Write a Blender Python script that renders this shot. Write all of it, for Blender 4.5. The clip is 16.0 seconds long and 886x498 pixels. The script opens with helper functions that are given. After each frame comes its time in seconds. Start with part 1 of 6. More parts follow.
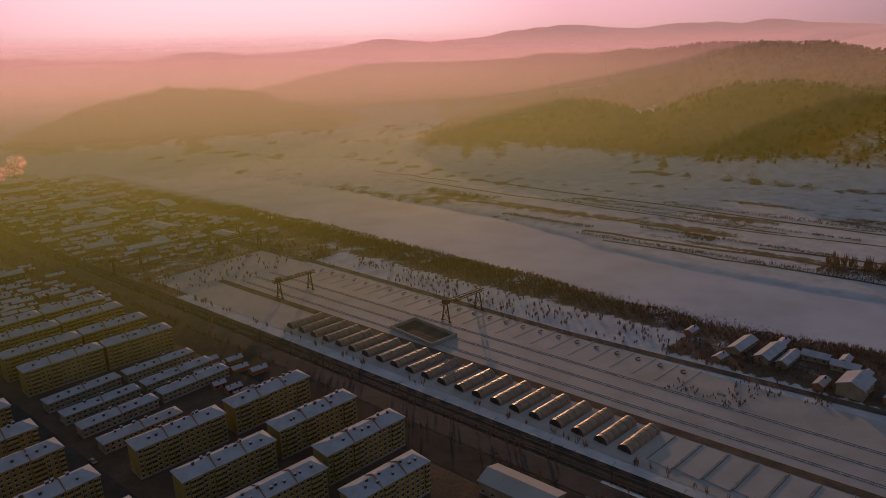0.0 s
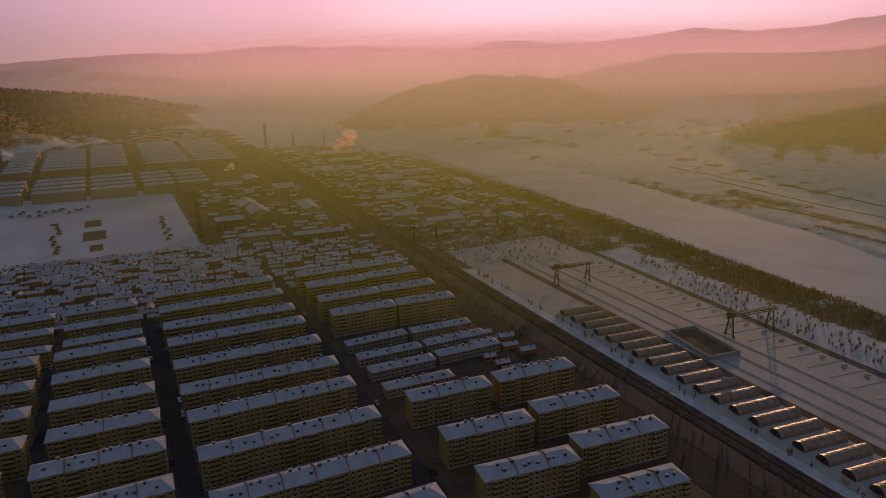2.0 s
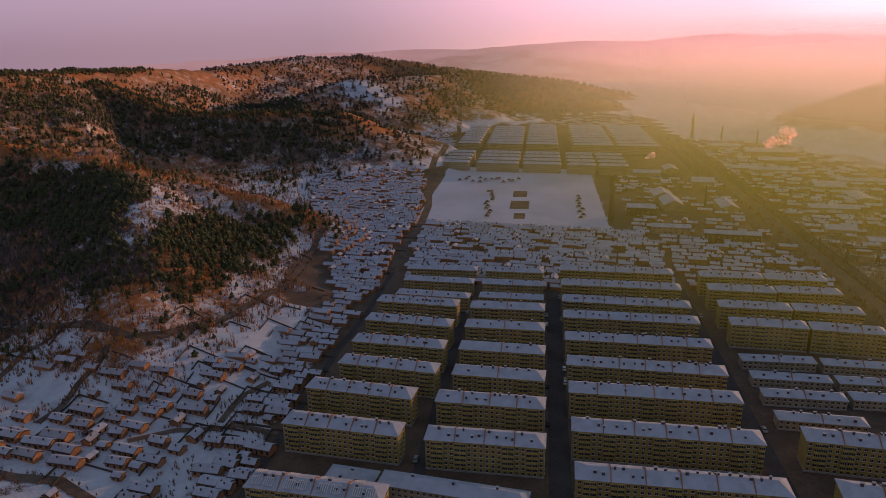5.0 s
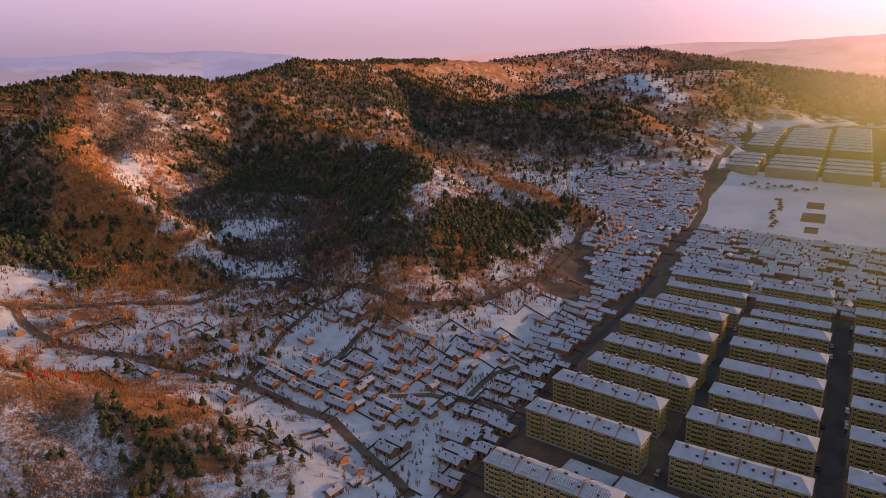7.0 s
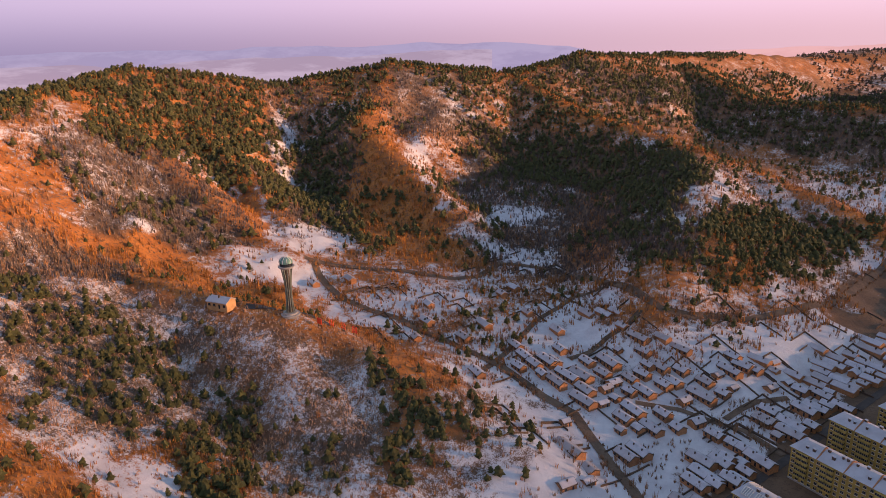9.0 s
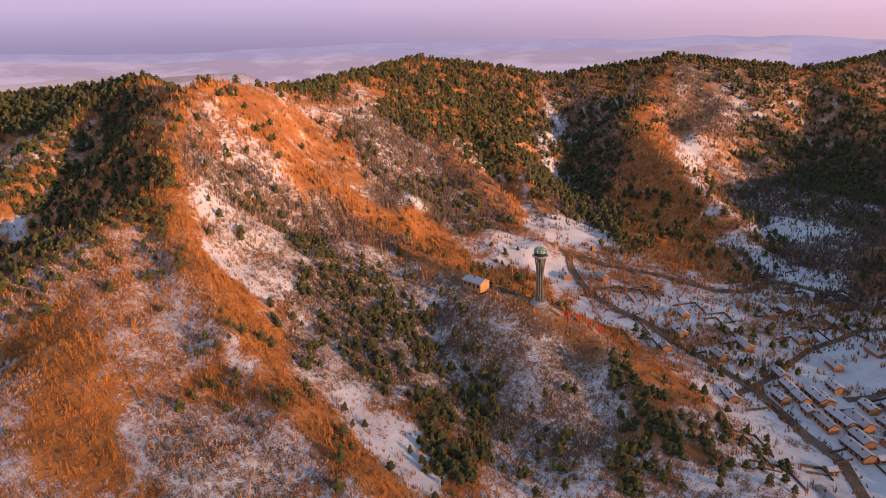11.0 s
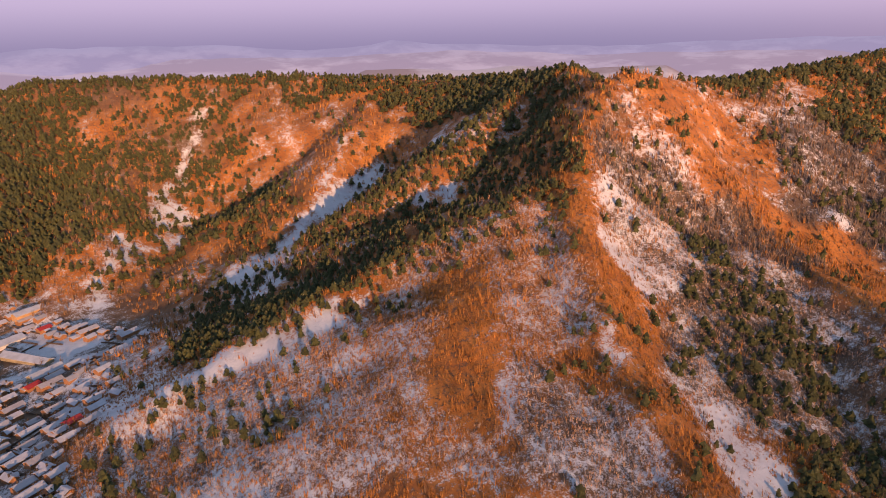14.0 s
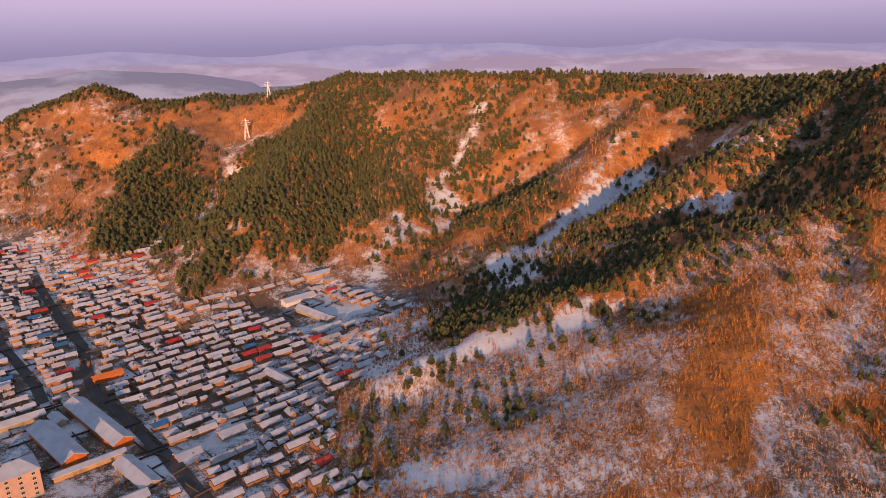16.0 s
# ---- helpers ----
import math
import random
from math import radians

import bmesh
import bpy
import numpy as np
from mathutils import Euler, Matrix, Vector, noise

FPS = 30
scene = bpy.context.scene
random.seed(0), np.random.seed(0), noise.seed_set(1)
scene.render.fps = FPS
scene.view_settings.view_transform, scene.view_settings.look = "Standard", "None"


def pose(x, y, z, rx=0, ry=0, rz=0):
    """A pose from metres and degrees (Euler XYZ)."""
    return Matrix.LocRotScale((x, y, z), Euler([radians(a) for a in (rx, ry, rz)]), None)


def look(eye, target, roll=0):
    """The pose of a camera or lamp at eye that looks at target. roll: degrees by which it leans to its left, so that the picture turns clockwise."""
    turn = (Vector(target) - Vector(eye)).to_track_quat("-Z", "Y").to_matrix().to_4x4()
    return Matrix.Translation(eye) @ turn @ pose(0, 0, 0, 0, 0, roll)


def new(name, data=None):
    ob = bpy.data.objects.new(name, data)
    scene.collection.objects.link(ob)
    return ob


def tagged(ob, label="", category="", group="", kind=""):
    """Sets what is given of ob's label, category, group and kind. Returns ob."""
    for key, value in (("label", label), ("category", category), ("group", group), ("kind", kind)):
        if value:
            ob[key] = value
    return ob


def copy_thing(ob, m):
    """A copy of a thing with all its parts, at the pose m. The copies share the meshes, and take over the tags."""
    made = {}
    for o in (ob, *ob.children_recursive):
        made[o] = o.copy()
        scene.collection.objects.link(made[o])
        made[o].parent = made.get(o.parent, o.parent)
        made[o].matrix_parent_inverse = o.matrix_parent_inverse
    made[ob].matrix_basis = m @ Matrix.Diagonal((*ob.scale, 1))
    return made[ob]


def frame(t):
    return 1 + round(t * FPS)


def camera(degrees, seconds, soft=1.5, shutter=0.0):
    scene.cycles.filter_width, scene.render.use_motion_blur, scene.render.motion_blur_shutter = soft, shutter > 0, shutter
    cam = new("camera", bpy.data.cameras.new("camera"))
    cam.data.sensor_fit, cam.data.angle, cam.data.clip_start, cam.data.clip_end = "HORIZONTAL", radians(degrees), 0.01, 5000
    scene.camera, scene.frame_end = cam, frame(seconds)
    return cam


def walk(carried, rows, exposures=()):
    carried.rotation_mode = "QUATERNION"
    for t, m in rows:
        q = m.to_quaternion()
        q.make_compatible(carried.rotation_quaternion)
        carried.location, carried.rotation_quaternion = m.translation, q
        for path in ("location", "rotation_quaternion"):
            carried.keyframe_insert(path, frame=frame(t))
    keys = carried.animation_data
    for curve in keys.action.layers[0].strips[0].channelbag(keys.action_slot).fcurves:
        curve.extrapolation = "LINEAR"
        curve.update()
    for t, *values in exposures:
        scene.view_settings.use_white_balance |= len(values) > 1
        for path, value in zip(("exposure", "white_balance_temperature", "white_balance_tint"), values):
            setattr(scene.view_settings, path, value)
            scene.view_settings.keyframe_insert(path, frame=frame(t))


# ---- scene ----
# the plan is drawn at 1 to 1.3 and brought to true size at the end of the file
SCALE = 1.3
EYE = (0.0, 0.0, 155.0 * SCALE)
cam = camera(65.99, 16.0, soft=0.9)
# seconds, yaw, pitch, roll in degrees
PATH = [
    (0.0, -0.00, -16.79, -1.46),
    (0.5, 6.06, -16.87, -1.32),
    (1.0, 12.15, -16.94, -1.31),
    (1.5, 18.28, -17.00, -1.25),
    (2.0, 24.33, -17.06, -1.30),
    (2.5, 30.19, -17.11, -1.27),
    (3.0, 35.92, -17.15, -1.32),
    (3.5, 41.67, -17.18, -1.36),
    (4.0, 47.40, -17.22, -1.38),
    (4.5, 53.13, -17.22, -1.36),
    (7.0, 81.61, -17.22, -1.62),
    (7.5, 87.25, -17.23, -1.62),
    (8.0, 92.95, -17.22, -1.56),
    (8.5, 98.64, -17.22, -1.56),
    (9.0, 104.36, -17.24, -1.48),
    (11.5, 132.05, -17.29, -1.36),
    (12.0, 137.65, -17.30, -1.32),
    (12.5, 143.29, -17.28, -1.30),
    (13.0, 148.89, -17.23, -1.24),
    (13.5, 154.42, -17.19, -1.21),
    (14.0, 159.95, -17.15, -1.14),
    (14.5, 165.47, -17.09, -1.12),
    (15.0, 171.00, -17.03, -1.08),
    (15.5, 176.65, -16.93, -1.25),
    (16.0, 182.35, -16.90, -1.19),
]
walk(cam, [(t, pose(*EYE, 0, 0, yaw) @ pose(0, 0, 0, 90 + pitch) @ pose(0, 0, 0, 0, 0, roll)) for t, yaw, pitch, roll in PATH],
     exposures=[(0.0, -1.31, 6500, 0), (2.0, -1.31, 6200, 1), (3.0, -1.26, 6080, 2), (4.0, -0.99, 6030, 3), (4.5, -0.82, 6080, 4), (7.0, 0.08, 6400, 4), (9.0, 0.38, 6400, 3), (12.0, 0.33, 6350, 2), (16.0, 0.25, 6350, 3)])

# ---- light ----
SUN_AZ, SUN_EL = 1.0, 8.0
SUN_DIR = Vector((-math.sin(radians(SUN_AZ)) * math.cos(radians(SUN_EL)), math.cos(radians(SUN_AZ)) * math.cos(radians(SUN_EL)), math.sin(radians(SUN_EL))))
# the brightest part of the hazy sky lies a little up the valley from the sun
GLOW_DIR = Vector((-math.sin(radians(13)), math.cos(radians(13)), 0.12)).normalized()
sun_data = bpy.data.lights.new("sun", "SUN")
sun_data.energy, sun_data.angle, sun_data.color = 5.9, radians(0.6), (1.0, 0.50, 0.265)
sun = new("sun", sun_data)
sun.matrix_world = look((0, 0, 0), -SUN_DIR)
sun.location = (0, 0, 400)


class Nodes:
    """Short hand for node trees."""

    def __init__(self, tree):
        self.tree = tree

    def add(self, kind, **settings):
        n = self.tree.nodes.new(kind)
        for key, value in settings.items():
            if key in n.inputs:
                n.inputs[key].default_value = value
            else:
                setattr(n, key, value)
        return n

    def link(self, a, b):
        self.tree.links.new(a, b)

    def math(self, op, a, b=0.0, clamp=False):
        n = self.tree.nodes.new("ShaderNodeMath")
        n.operation, n.use_clamp = op, clamp
        for i, v in enumerate((a, b)):
            if isinstance(v, (int, float)):
                n.inputs[i].default_value = v
            else:
                self.link(v, n.inputs[i])
        return n.outputs[0]

    def mix(self, fac, a, b, blend="MIX"):
        n = self.tree.nodes.new("ShaderNodeMix")
        n.data_type, n.blend_type = "RGBA", blend
        for i, v in ((0, fac), (6, a), (7, b)):
            if isinstance(v, (int, float)):
                n.inputs[i].default_value = v
            elif isinstance(v, tuple):
                n.inputs[i].default_value = (*v[:3], 1)
            else:
                self.link(v, n.inputs[i])
        return n.outputs[2]

    def ramp(self, fac, lo, hi):
        n = self.tree.nodes.new("ShaderNodeMapRange")
        n.interpolation_type = "SMOOTHSTEP"
        n.inputs[1].default_value, n.inputs[2].default_value = lo, hi
        self.link(fac, n.inputs[0])
        return n.outputs[0]

    def noise(self, vector, scale, detail=4.0, rough=0.55):
        n = self.tree.nodes.new("ShaderNodeTexNoise")
        n.inputs["Scale"].default_value, n.inputs["Detail"].default_value, n.inputs["Roughness"].default_value = scale, detail, rough
        if vector is not None:
            self.link(vector, n.inputs["Vector"])
        return n.outputs["Fac"]


def make_world():
    """A clear winter sky near sunset: pink round the sun, violet away from it, blue overhead."""
    w = bpy.data.worlds.new("sky")
    scene.world = w
    w.use_nodes = True
    w.node_tree.nodes.clear()
    k = Nodes(w.node_tree)
    co = k.add("ShaderNodeTexCoord")
    xyz = k.add("ShaderNodeSeparateXYZ")
    k.link(co.outputs["Generated"], xyz.inputs[0])
    dot = k.add("ShaderNodeVectorMath", operation="DOT_PRODUCT")
    k.link(co.outputs["Generated"], dot.inputs[0])
    dot.inputs[1].default_value = GLOW_DIR
    glow = k.ramp(dot.outputs["Value"], 0.55, 1.0)
    halo = k.ramp(dot.outputs["Value"], 0.91, 1.0)
    side = k.ramp(dot.outputs["Value"], -0.75, 0.8)
    low = k.mix(side, (0.265, 0.205, 0.355), (0.70, 0.41, 0.48))
    low = k.mix(glow, low, (2.2, 1.08, 1.1))
    low = k.mix(halo, low, (2.6, 1.45, 1.55))
    mid = k.mix(side, (0.54, 0.40, 0.59), (0.88, 0.55, 0.70))
    mid = k.mix(glow, mid, (2.6, 1.3, 1.55))
    mid = k.mix(halo, mid, (3.1, 1.75, 2.0))
    high = k.mix(side, (0.29, 0.30, 0.43), (0.17, 0.24, 0.38))
    up = k.ramp(xyz.outputs["Z"], -0.02, 0.07)
    col = k.mix(up, low, mid)
    col = k.mix(k.ramp(xyz.outputs["Z"], 0.07, 0.25), col, high)
    bg = k.add("ShaderNodeBackground", Strength=1.0)
    k.link(col, bg.inputs["Color"])
    out = k.add("ShaderNodeOutputWorld")
    k.link(bg.outputs[0], out.inputs["Surface"])


make_world()

# ---- materials ----


def material(name, rough=0.8, metal=0.0):
    """An empty principled material, with object-free world position for its patterns."""
    mat = bpy.data.materials.new(name)
    mat.use_nodes = True
    k = Nodes(mat.node_tree)
    bsdf = mat.node_tree.nodes["Principled BSDF"]
    bsdf.inputs["Roughness"].default_value = rough
    bsdf.inputs["Metallic"].default_value = metal
    return mat, k, bsdf, plan_position(k)


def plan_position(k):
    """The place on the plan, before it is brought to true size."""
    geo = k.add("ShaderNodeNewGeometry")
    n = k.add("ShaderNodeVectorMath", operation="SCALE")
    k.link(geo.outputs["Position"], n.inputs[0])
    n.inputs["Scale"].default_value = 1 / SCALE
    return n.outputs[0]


def bump(k, bsdf, heights, strength, distance):
    n = k.add("ShaderNodeBump", Strength=strength, Distance=distance)
    k.link(heights, n.inputs["Height"])
    k.link(n.outputs[0], bsdf.inputs["Normal"])


def plain(name, colour, rough=0.8, metal=0.0, vary=0.25, size=0.35, random_hue=0.0, island=0.0):
    """A surface of one colour with grain and blotches."""
    mat, k, bsdf, pos = material(name, rough, metal)
    n = k.math("ADD", k.math("MULTIPLY", k.noise(pos, size), 0.6), k.math("MULTIPLY", k.noise(pos, size * 9), 0.4))
    dark = tuple(c * (1 - vary) for c in colour)
    light = tuple(min(1, c * (1 + vary)) for c in colour)
    col = k.mix(k.ramp(n, 0.3, 0.7), dark, light)
    if random_hue:
        info = k.add("ShaderNodeObjectInfo")
        col = k.mix(k.math("MULTIPLY", info.outputs["Random"], random_hue), col, (colour[0] * 0.5, colour[1] * 0.55, colour[2] * 0.65))
    if island:
        geo = k.add("ShaderNodeNewGeometry")
        col = k.mix(k.math("MULTIPLY", geo.outputs["Random Per Island"], island), col, (colour[0] * 0.35, colour[1] * 0.4, colour[2] * 0.5))
    k.link(col, bsdf.inputs["Base Color"])
    return mat


def ground_material():
    mat, k, bsdf, pos = material("ground_snow_and_brush", 0.9)
    big = k.noise(pos, 0.012, 3)
    mid = k.noise(pos, 0.07, 5, 0.65)
    fine = k.noise(pos, 0.45, 6, 0.72)
    bias = k.add("ShaderNodeAttribute", attribute_name="snow_cover").outputs["Fac"]
    litter = k.add("ShaderNodeAttribute", attribute_name="leaf_litter").outputs["Fac"]
    earth = k.mix(k.ramp(mid, 0.35, 0.65), (0.10, 0.065, 0.04), (0.17, 0.11, 0.065))
    russet = k.mix(k.ramp(mid, 0.35, 0.65), (0.32, 0.11, 0.02), (0.52, 0.20, 0.04))
    earth = k.mix(litter, earth, russet)
    speck = k.noise(pos, 0.9, 4, 0.7)
    earth = k.mix(k.ramp(fine, 0.48, 0.66), earth, (0.11, 0.07, 0.045))
    earth = k.mix(k.math("MULTIPLY", k.ramp(speck, 0.5, 0.66), 0.45), earth, (0.07, 0.045, 0.03))
    snow = k.mix(k.ramp(mid, 0.3, 0.7), (0.50, 0.49, 0.52), (0.68, 0.68, 0.70))
    tiny = k.noise(pos, 1.7, 3, 0.6)
    cover = k.math("ADD", k.math("ADD", k.math("ADD", k.math("MULTIPLY", fine, 0.6), k.math("MULTIPLY", tiny, 0.45)), k.math("MULTIPLY", mid, 0.55)), k.math("MULTIPLY", big, 0.35))
    cover = k.math("ADD", cover, k.math("MULTIPLY", k.math("SUBTRACT", bias, 0.5), 0.75))
    snowy = k.ramp(cover, 0.91, 1.08)
    k.link(k.mix(snowy, earth, snow), bsdf.inputs["Base Color"])
    bump(k, bsdf, k.math("ADD", fine, mid), 0.6, 1.0)
    return mat


def snow_material(name, dirt=0.25, size=0.15, base=(0.76, 0.76, 0.79), vary=0.0):
    mat, k, bsdf, pos = material(name, 0.75)
    n = k.noise(pos, size, 5, 0.6)
    f = k.noise(pos, size * 12, 3, 0.6)
    col = k.mix(k.ramp(n, 0.35, 0.7), base, tuple(c * 0.8 for c in base))
    col = k.mix(k.math("MULTIPLY", k.ramp(f, 0.62, 0.75), dirt), col, (0.25, 0.19, 0.14))
    if vary:
        info, geo = k.add("ShaderNodeObjectInfo"), k.add("ShaderNodeNewGeometry")
        odd = k.math("FRACT", k.math("ADD", info.outputs["Random"], geo.outputs["Random Per Island"]))
        col = k.mix(k.math("MULTIPLY", k.math("POWER", odd, 2.0), vary), col, (0.26, 0.20, 0.17))
    k.link(col, bsdf.inputs["Base Color"])
    bump(k, bsdf, f, 0.3, 0.15)
    return mat


M_GROUND = ground_material()
M_SNOW = snow_material("roof_snow", 0.5, 0.22, (0.49, 0.51, 0.56))
M_ROOF = snow_material("thin_sooty_roof_snow", 0.8, 0.3, (0.54, 0.545, 0.60), 0.5)
M_ICE = snow_material("river_snow", 0.15, 0.02, (0.62, 0.62, 0.68))
M_YARD = snow_material("trodden_yard_snow", 0.7, 0.05, (0.50, 0.46, 0.43))
M_WALL = plain("ochre_render", (0.39, 0.29, 0.075), 0.9)
M_DARK = plain("dark_window_glass", (0.03, 0.035, 0.045), 0.25, vary=0.3)
M_ROAD = plain("cleared_asphalt", (0.06, 0.05, 0.045), 0.85, vary=0.4, size=0.08)
M_EARTH = plain("trodden_brown_earth", (0.13, 0.09, 0.06), 0.95, vary=0.5, size=0.12)
M_STEEL = plain("dark_rusty_steel", (0.07, 0.05, 0.04), 0.6, 0.4, vary=0.4, size=1.0)
M_FRAME = plain("pale_window_frame", (0.45, 0.40, 0.32), 0.7, vary=0.2)
M_TRIM = plain("white_painted_trim", (0.70, 0.68, 0.64), 0.6, vary=0.15)
M_BALCONY = plain("balcony_render", (0.48, 0.37, 0.11), 0.9, vary=0.25, size=0.6)
M_DARKWALL = plain("sooty_brick", (0.09, 0.065, 0.05), 0.9, vary=0.35)
M_BRICK = plain("orange_brick", (0.42, 0.20, 0.09), 0.9, vary=0.3, size=1.2, random_hue=0.5)
M_PLASTER = plain("weathered_plaster", (0.38, 0.31, 0.19), 0.9, vary=0.3, size=0.2)
M_PINK = plain("pink_render", (0.56, 0.36, 0.27), 0.9, vary=0.15, size=0.3)
M_HOUSE = plain("village_brick", (0.46, 0.22, 0.095), 0.9, vary=0.3, size=0.9, random_hue=0.7)
M_RED = plain("red_sheet_roof", (0.42, 0.03, 0.025), 0.55, vary=0.2, size=0.5)
M_BLUE = plain("blue_sheet_roof", (0.03, 0.12, 0.28), 0.55, vary=0.2, size=0.5)
M_ORANGE = plain("orange_render", (0.60, 0.16, 0.03), 0.8, vary=0.15, size=0.5)
M_PINE = plain("pine_needles", (0.076, 0.078, 0.021), 0.9, vary=0.5, size=0.3, island=0.8)
M_TWIG = plain("bare_brown_twigs", (0.33, 0.19, 0.10), 0.95, vary=0.5, size=0.12, island=0.6)
M_RUST = plain("russet_oak_scrub", (0.50, 0.215, 0.048), 0.95, vary=0.5, size=0.1, island=0.6)
M_BARK = plain("grey_brown_bark", (0.11, 0.08, 0.06), 0.95, vary=0.3, size=1.5)
M_TWIG_DARK = plain("dark_winter_wood", (0.075, 0.055, 0.035), 0.95, vary=0.5, size=0.02, island=0.6)
M_FILM = plain("brown_plastic_film", (0.34, 0.24, 0.16), 0.4, vary=0.3, size=0.4)
M_CONCRETE = plain("grey_concrete", (0.36, 0.35, 0.33), 0.85, vary=0.25, size=0.5)
M_TOWER = plain("dull_green_painted_ribs", (0.22, 0.24, 0.19), 0.6, vary=0.2)
M_COPPER = plain("green_copper", (0.13, 0.26, 0.22), 0.45, 0.2, vary=0.25, size=0.8)
M_SIGN = plain("red_sign_paint", (0.75, 0.06, 0.02), 0.5, vary=0.1)
M_ORANGE_PALE = plain("cream_orange_render", (0.55, 0.33, 0.15), 0.85, vary=0.2, size=0.4)


VEIL_X, VEIL_Y = -math.sin(radians(14)), math.cos(radians(14))


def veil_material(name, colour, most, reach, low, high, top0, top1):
    """A tinted sheet that stands in for thin haze scattering the sun: clear at the ground and at its top."""
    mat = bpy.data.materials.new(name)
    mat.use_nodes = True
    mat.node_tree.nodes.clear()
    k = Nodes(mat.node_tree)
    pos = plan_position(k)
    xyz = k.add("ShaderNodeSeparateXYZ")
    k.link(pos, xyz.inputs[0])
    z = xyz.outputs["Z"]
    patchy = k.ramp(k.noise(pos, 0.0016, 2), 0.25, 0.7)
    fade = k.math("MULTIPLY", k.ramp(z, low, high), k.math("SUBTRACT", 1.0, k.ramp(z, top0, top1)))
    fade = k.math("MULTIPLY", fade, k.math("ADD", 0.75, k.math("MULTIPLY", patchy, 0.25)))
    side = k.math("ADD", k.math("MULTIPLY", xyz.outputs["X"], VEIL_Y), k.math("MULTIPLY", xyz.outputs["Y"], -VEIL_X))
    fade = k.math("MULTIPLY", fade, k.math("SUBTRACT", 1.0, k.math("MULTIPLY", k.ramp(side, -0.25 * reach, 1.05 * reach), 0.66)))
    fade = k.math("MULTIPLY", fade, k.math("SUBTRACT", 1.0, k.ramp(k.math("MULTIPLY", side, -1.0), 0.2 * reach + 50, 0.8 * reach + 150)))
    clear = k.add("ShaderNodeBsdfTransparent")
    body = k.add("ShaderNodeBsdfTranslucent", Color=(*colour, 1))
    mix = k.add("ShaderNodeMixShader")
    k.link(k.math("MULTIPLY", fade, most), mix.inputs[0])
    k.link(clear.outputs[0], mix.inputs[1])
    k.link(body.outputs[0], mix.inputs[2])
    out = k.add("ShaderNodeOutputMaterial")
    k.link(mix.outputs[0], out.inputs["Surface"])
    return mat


def steam_material():
    mat = bpy.data.materials.new("pink_tinted_steam")
    mat.use_nodes = True
    mat.node_tree.nodes.clear()
    k = Nodes(mat.node_tree)
    n = k.ramp(k.noise(plan_position(k), 0.22, 4), 0.3, 0.75)
    clear = k.add("ShaderNodeBsdfTransparent")
    # the pink evening light on the white steam is put into both colours
    body = k.add("ShaderNodeBsdfTranslucent", Color=(1.0, 0.74, 0.66, 1))
    front = k.add("ShaderNodeBsdfDiffuse", Color=(1.0, 0.74, 0.66, 1))
    both = k.add("ShaderNodeAddShader")
    k.link(body.outputs[0], both.inputs[0])
    k.link(front.outputs[0], both.inputs[1])
    mix = k.add("ShaderNodeMixShader")
    k.link(k.math("MULTIPLY", n, 0.85), mix.inputs[0])
    k.link(clear.outputs[0], mix.inputs[1])
    k.link(both.outputs[0], mix.inputs[2])
    out = k.add("ShaderNodeOutputMaterial")
    k.link(mix.outputs[0], out.inputs["Surface"])
    return mat


M_STEAM = steam_material()


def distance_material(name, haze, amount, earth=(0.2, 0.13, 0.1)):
    """Hills so far off that the air in front of them outshines them: the haze is mixed in as a glow."""
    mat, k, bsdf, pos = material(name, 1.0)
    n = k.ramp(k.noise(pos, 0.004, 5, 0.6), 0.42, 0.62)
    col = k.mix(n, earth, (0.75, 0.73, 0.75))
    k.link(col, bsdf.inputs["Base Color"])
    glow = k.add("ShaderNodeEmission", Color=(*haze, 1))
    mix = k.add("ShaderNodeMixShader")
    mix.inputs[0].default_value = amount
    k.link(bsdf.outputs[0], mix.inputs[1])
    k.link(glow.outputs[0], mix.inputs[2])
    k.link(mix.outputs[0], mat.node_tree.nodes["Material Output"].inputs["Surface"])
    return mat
M_BED = plain("snowy_ballast", (0.48, 0.44, 0.42), 0.95, vary=0.45, size=0.5)
M_SHADED_EARTH = plain("earth_darkened_for_shade", (0.055, 0.042, 0.03), 0.95, vary=0.4, size=0.15)
M_GREYTWIG = plain("grey_leafless_twigs", (0.19, 0.15, 0.13), 0.95, vary=0.4, size=0.12, island=0.7)
M_PALEBRUSH = plain("pale_dry_brush", (0.64, 0.42, 0.27), 0.95, vary=0.4, size=0.12, island=0.45)
M_EAVE = plain("weathered_roof_boards", (0.10, 0.07, 0.05), 0.9, vary=0.4, size=0.8)
M_DARKBED = plain("dark_ballast", (0.07, 0.055, 0.045), 0.95, vary=0.45, size=0.5)

# ---- the lie of the land ----
U_ANG, V_ANG = radians(43), radians(-39.5)
UX, UY, VX, VY = math.cos(U_ANG), math.sin(U_ANG), math.cos(V_ANG), math.sin(V_ANG)


def grid(a, b):
    """A place in the town: a metres along the railway, b metres across it towards the river."""
    return a * VX + b * UX, a * VY + b * UY


def ungrid(x, y):
    d = VX * UY - VY * UX
    return (x * UY - y * UX) / d, (VX * y - VY * x) / d


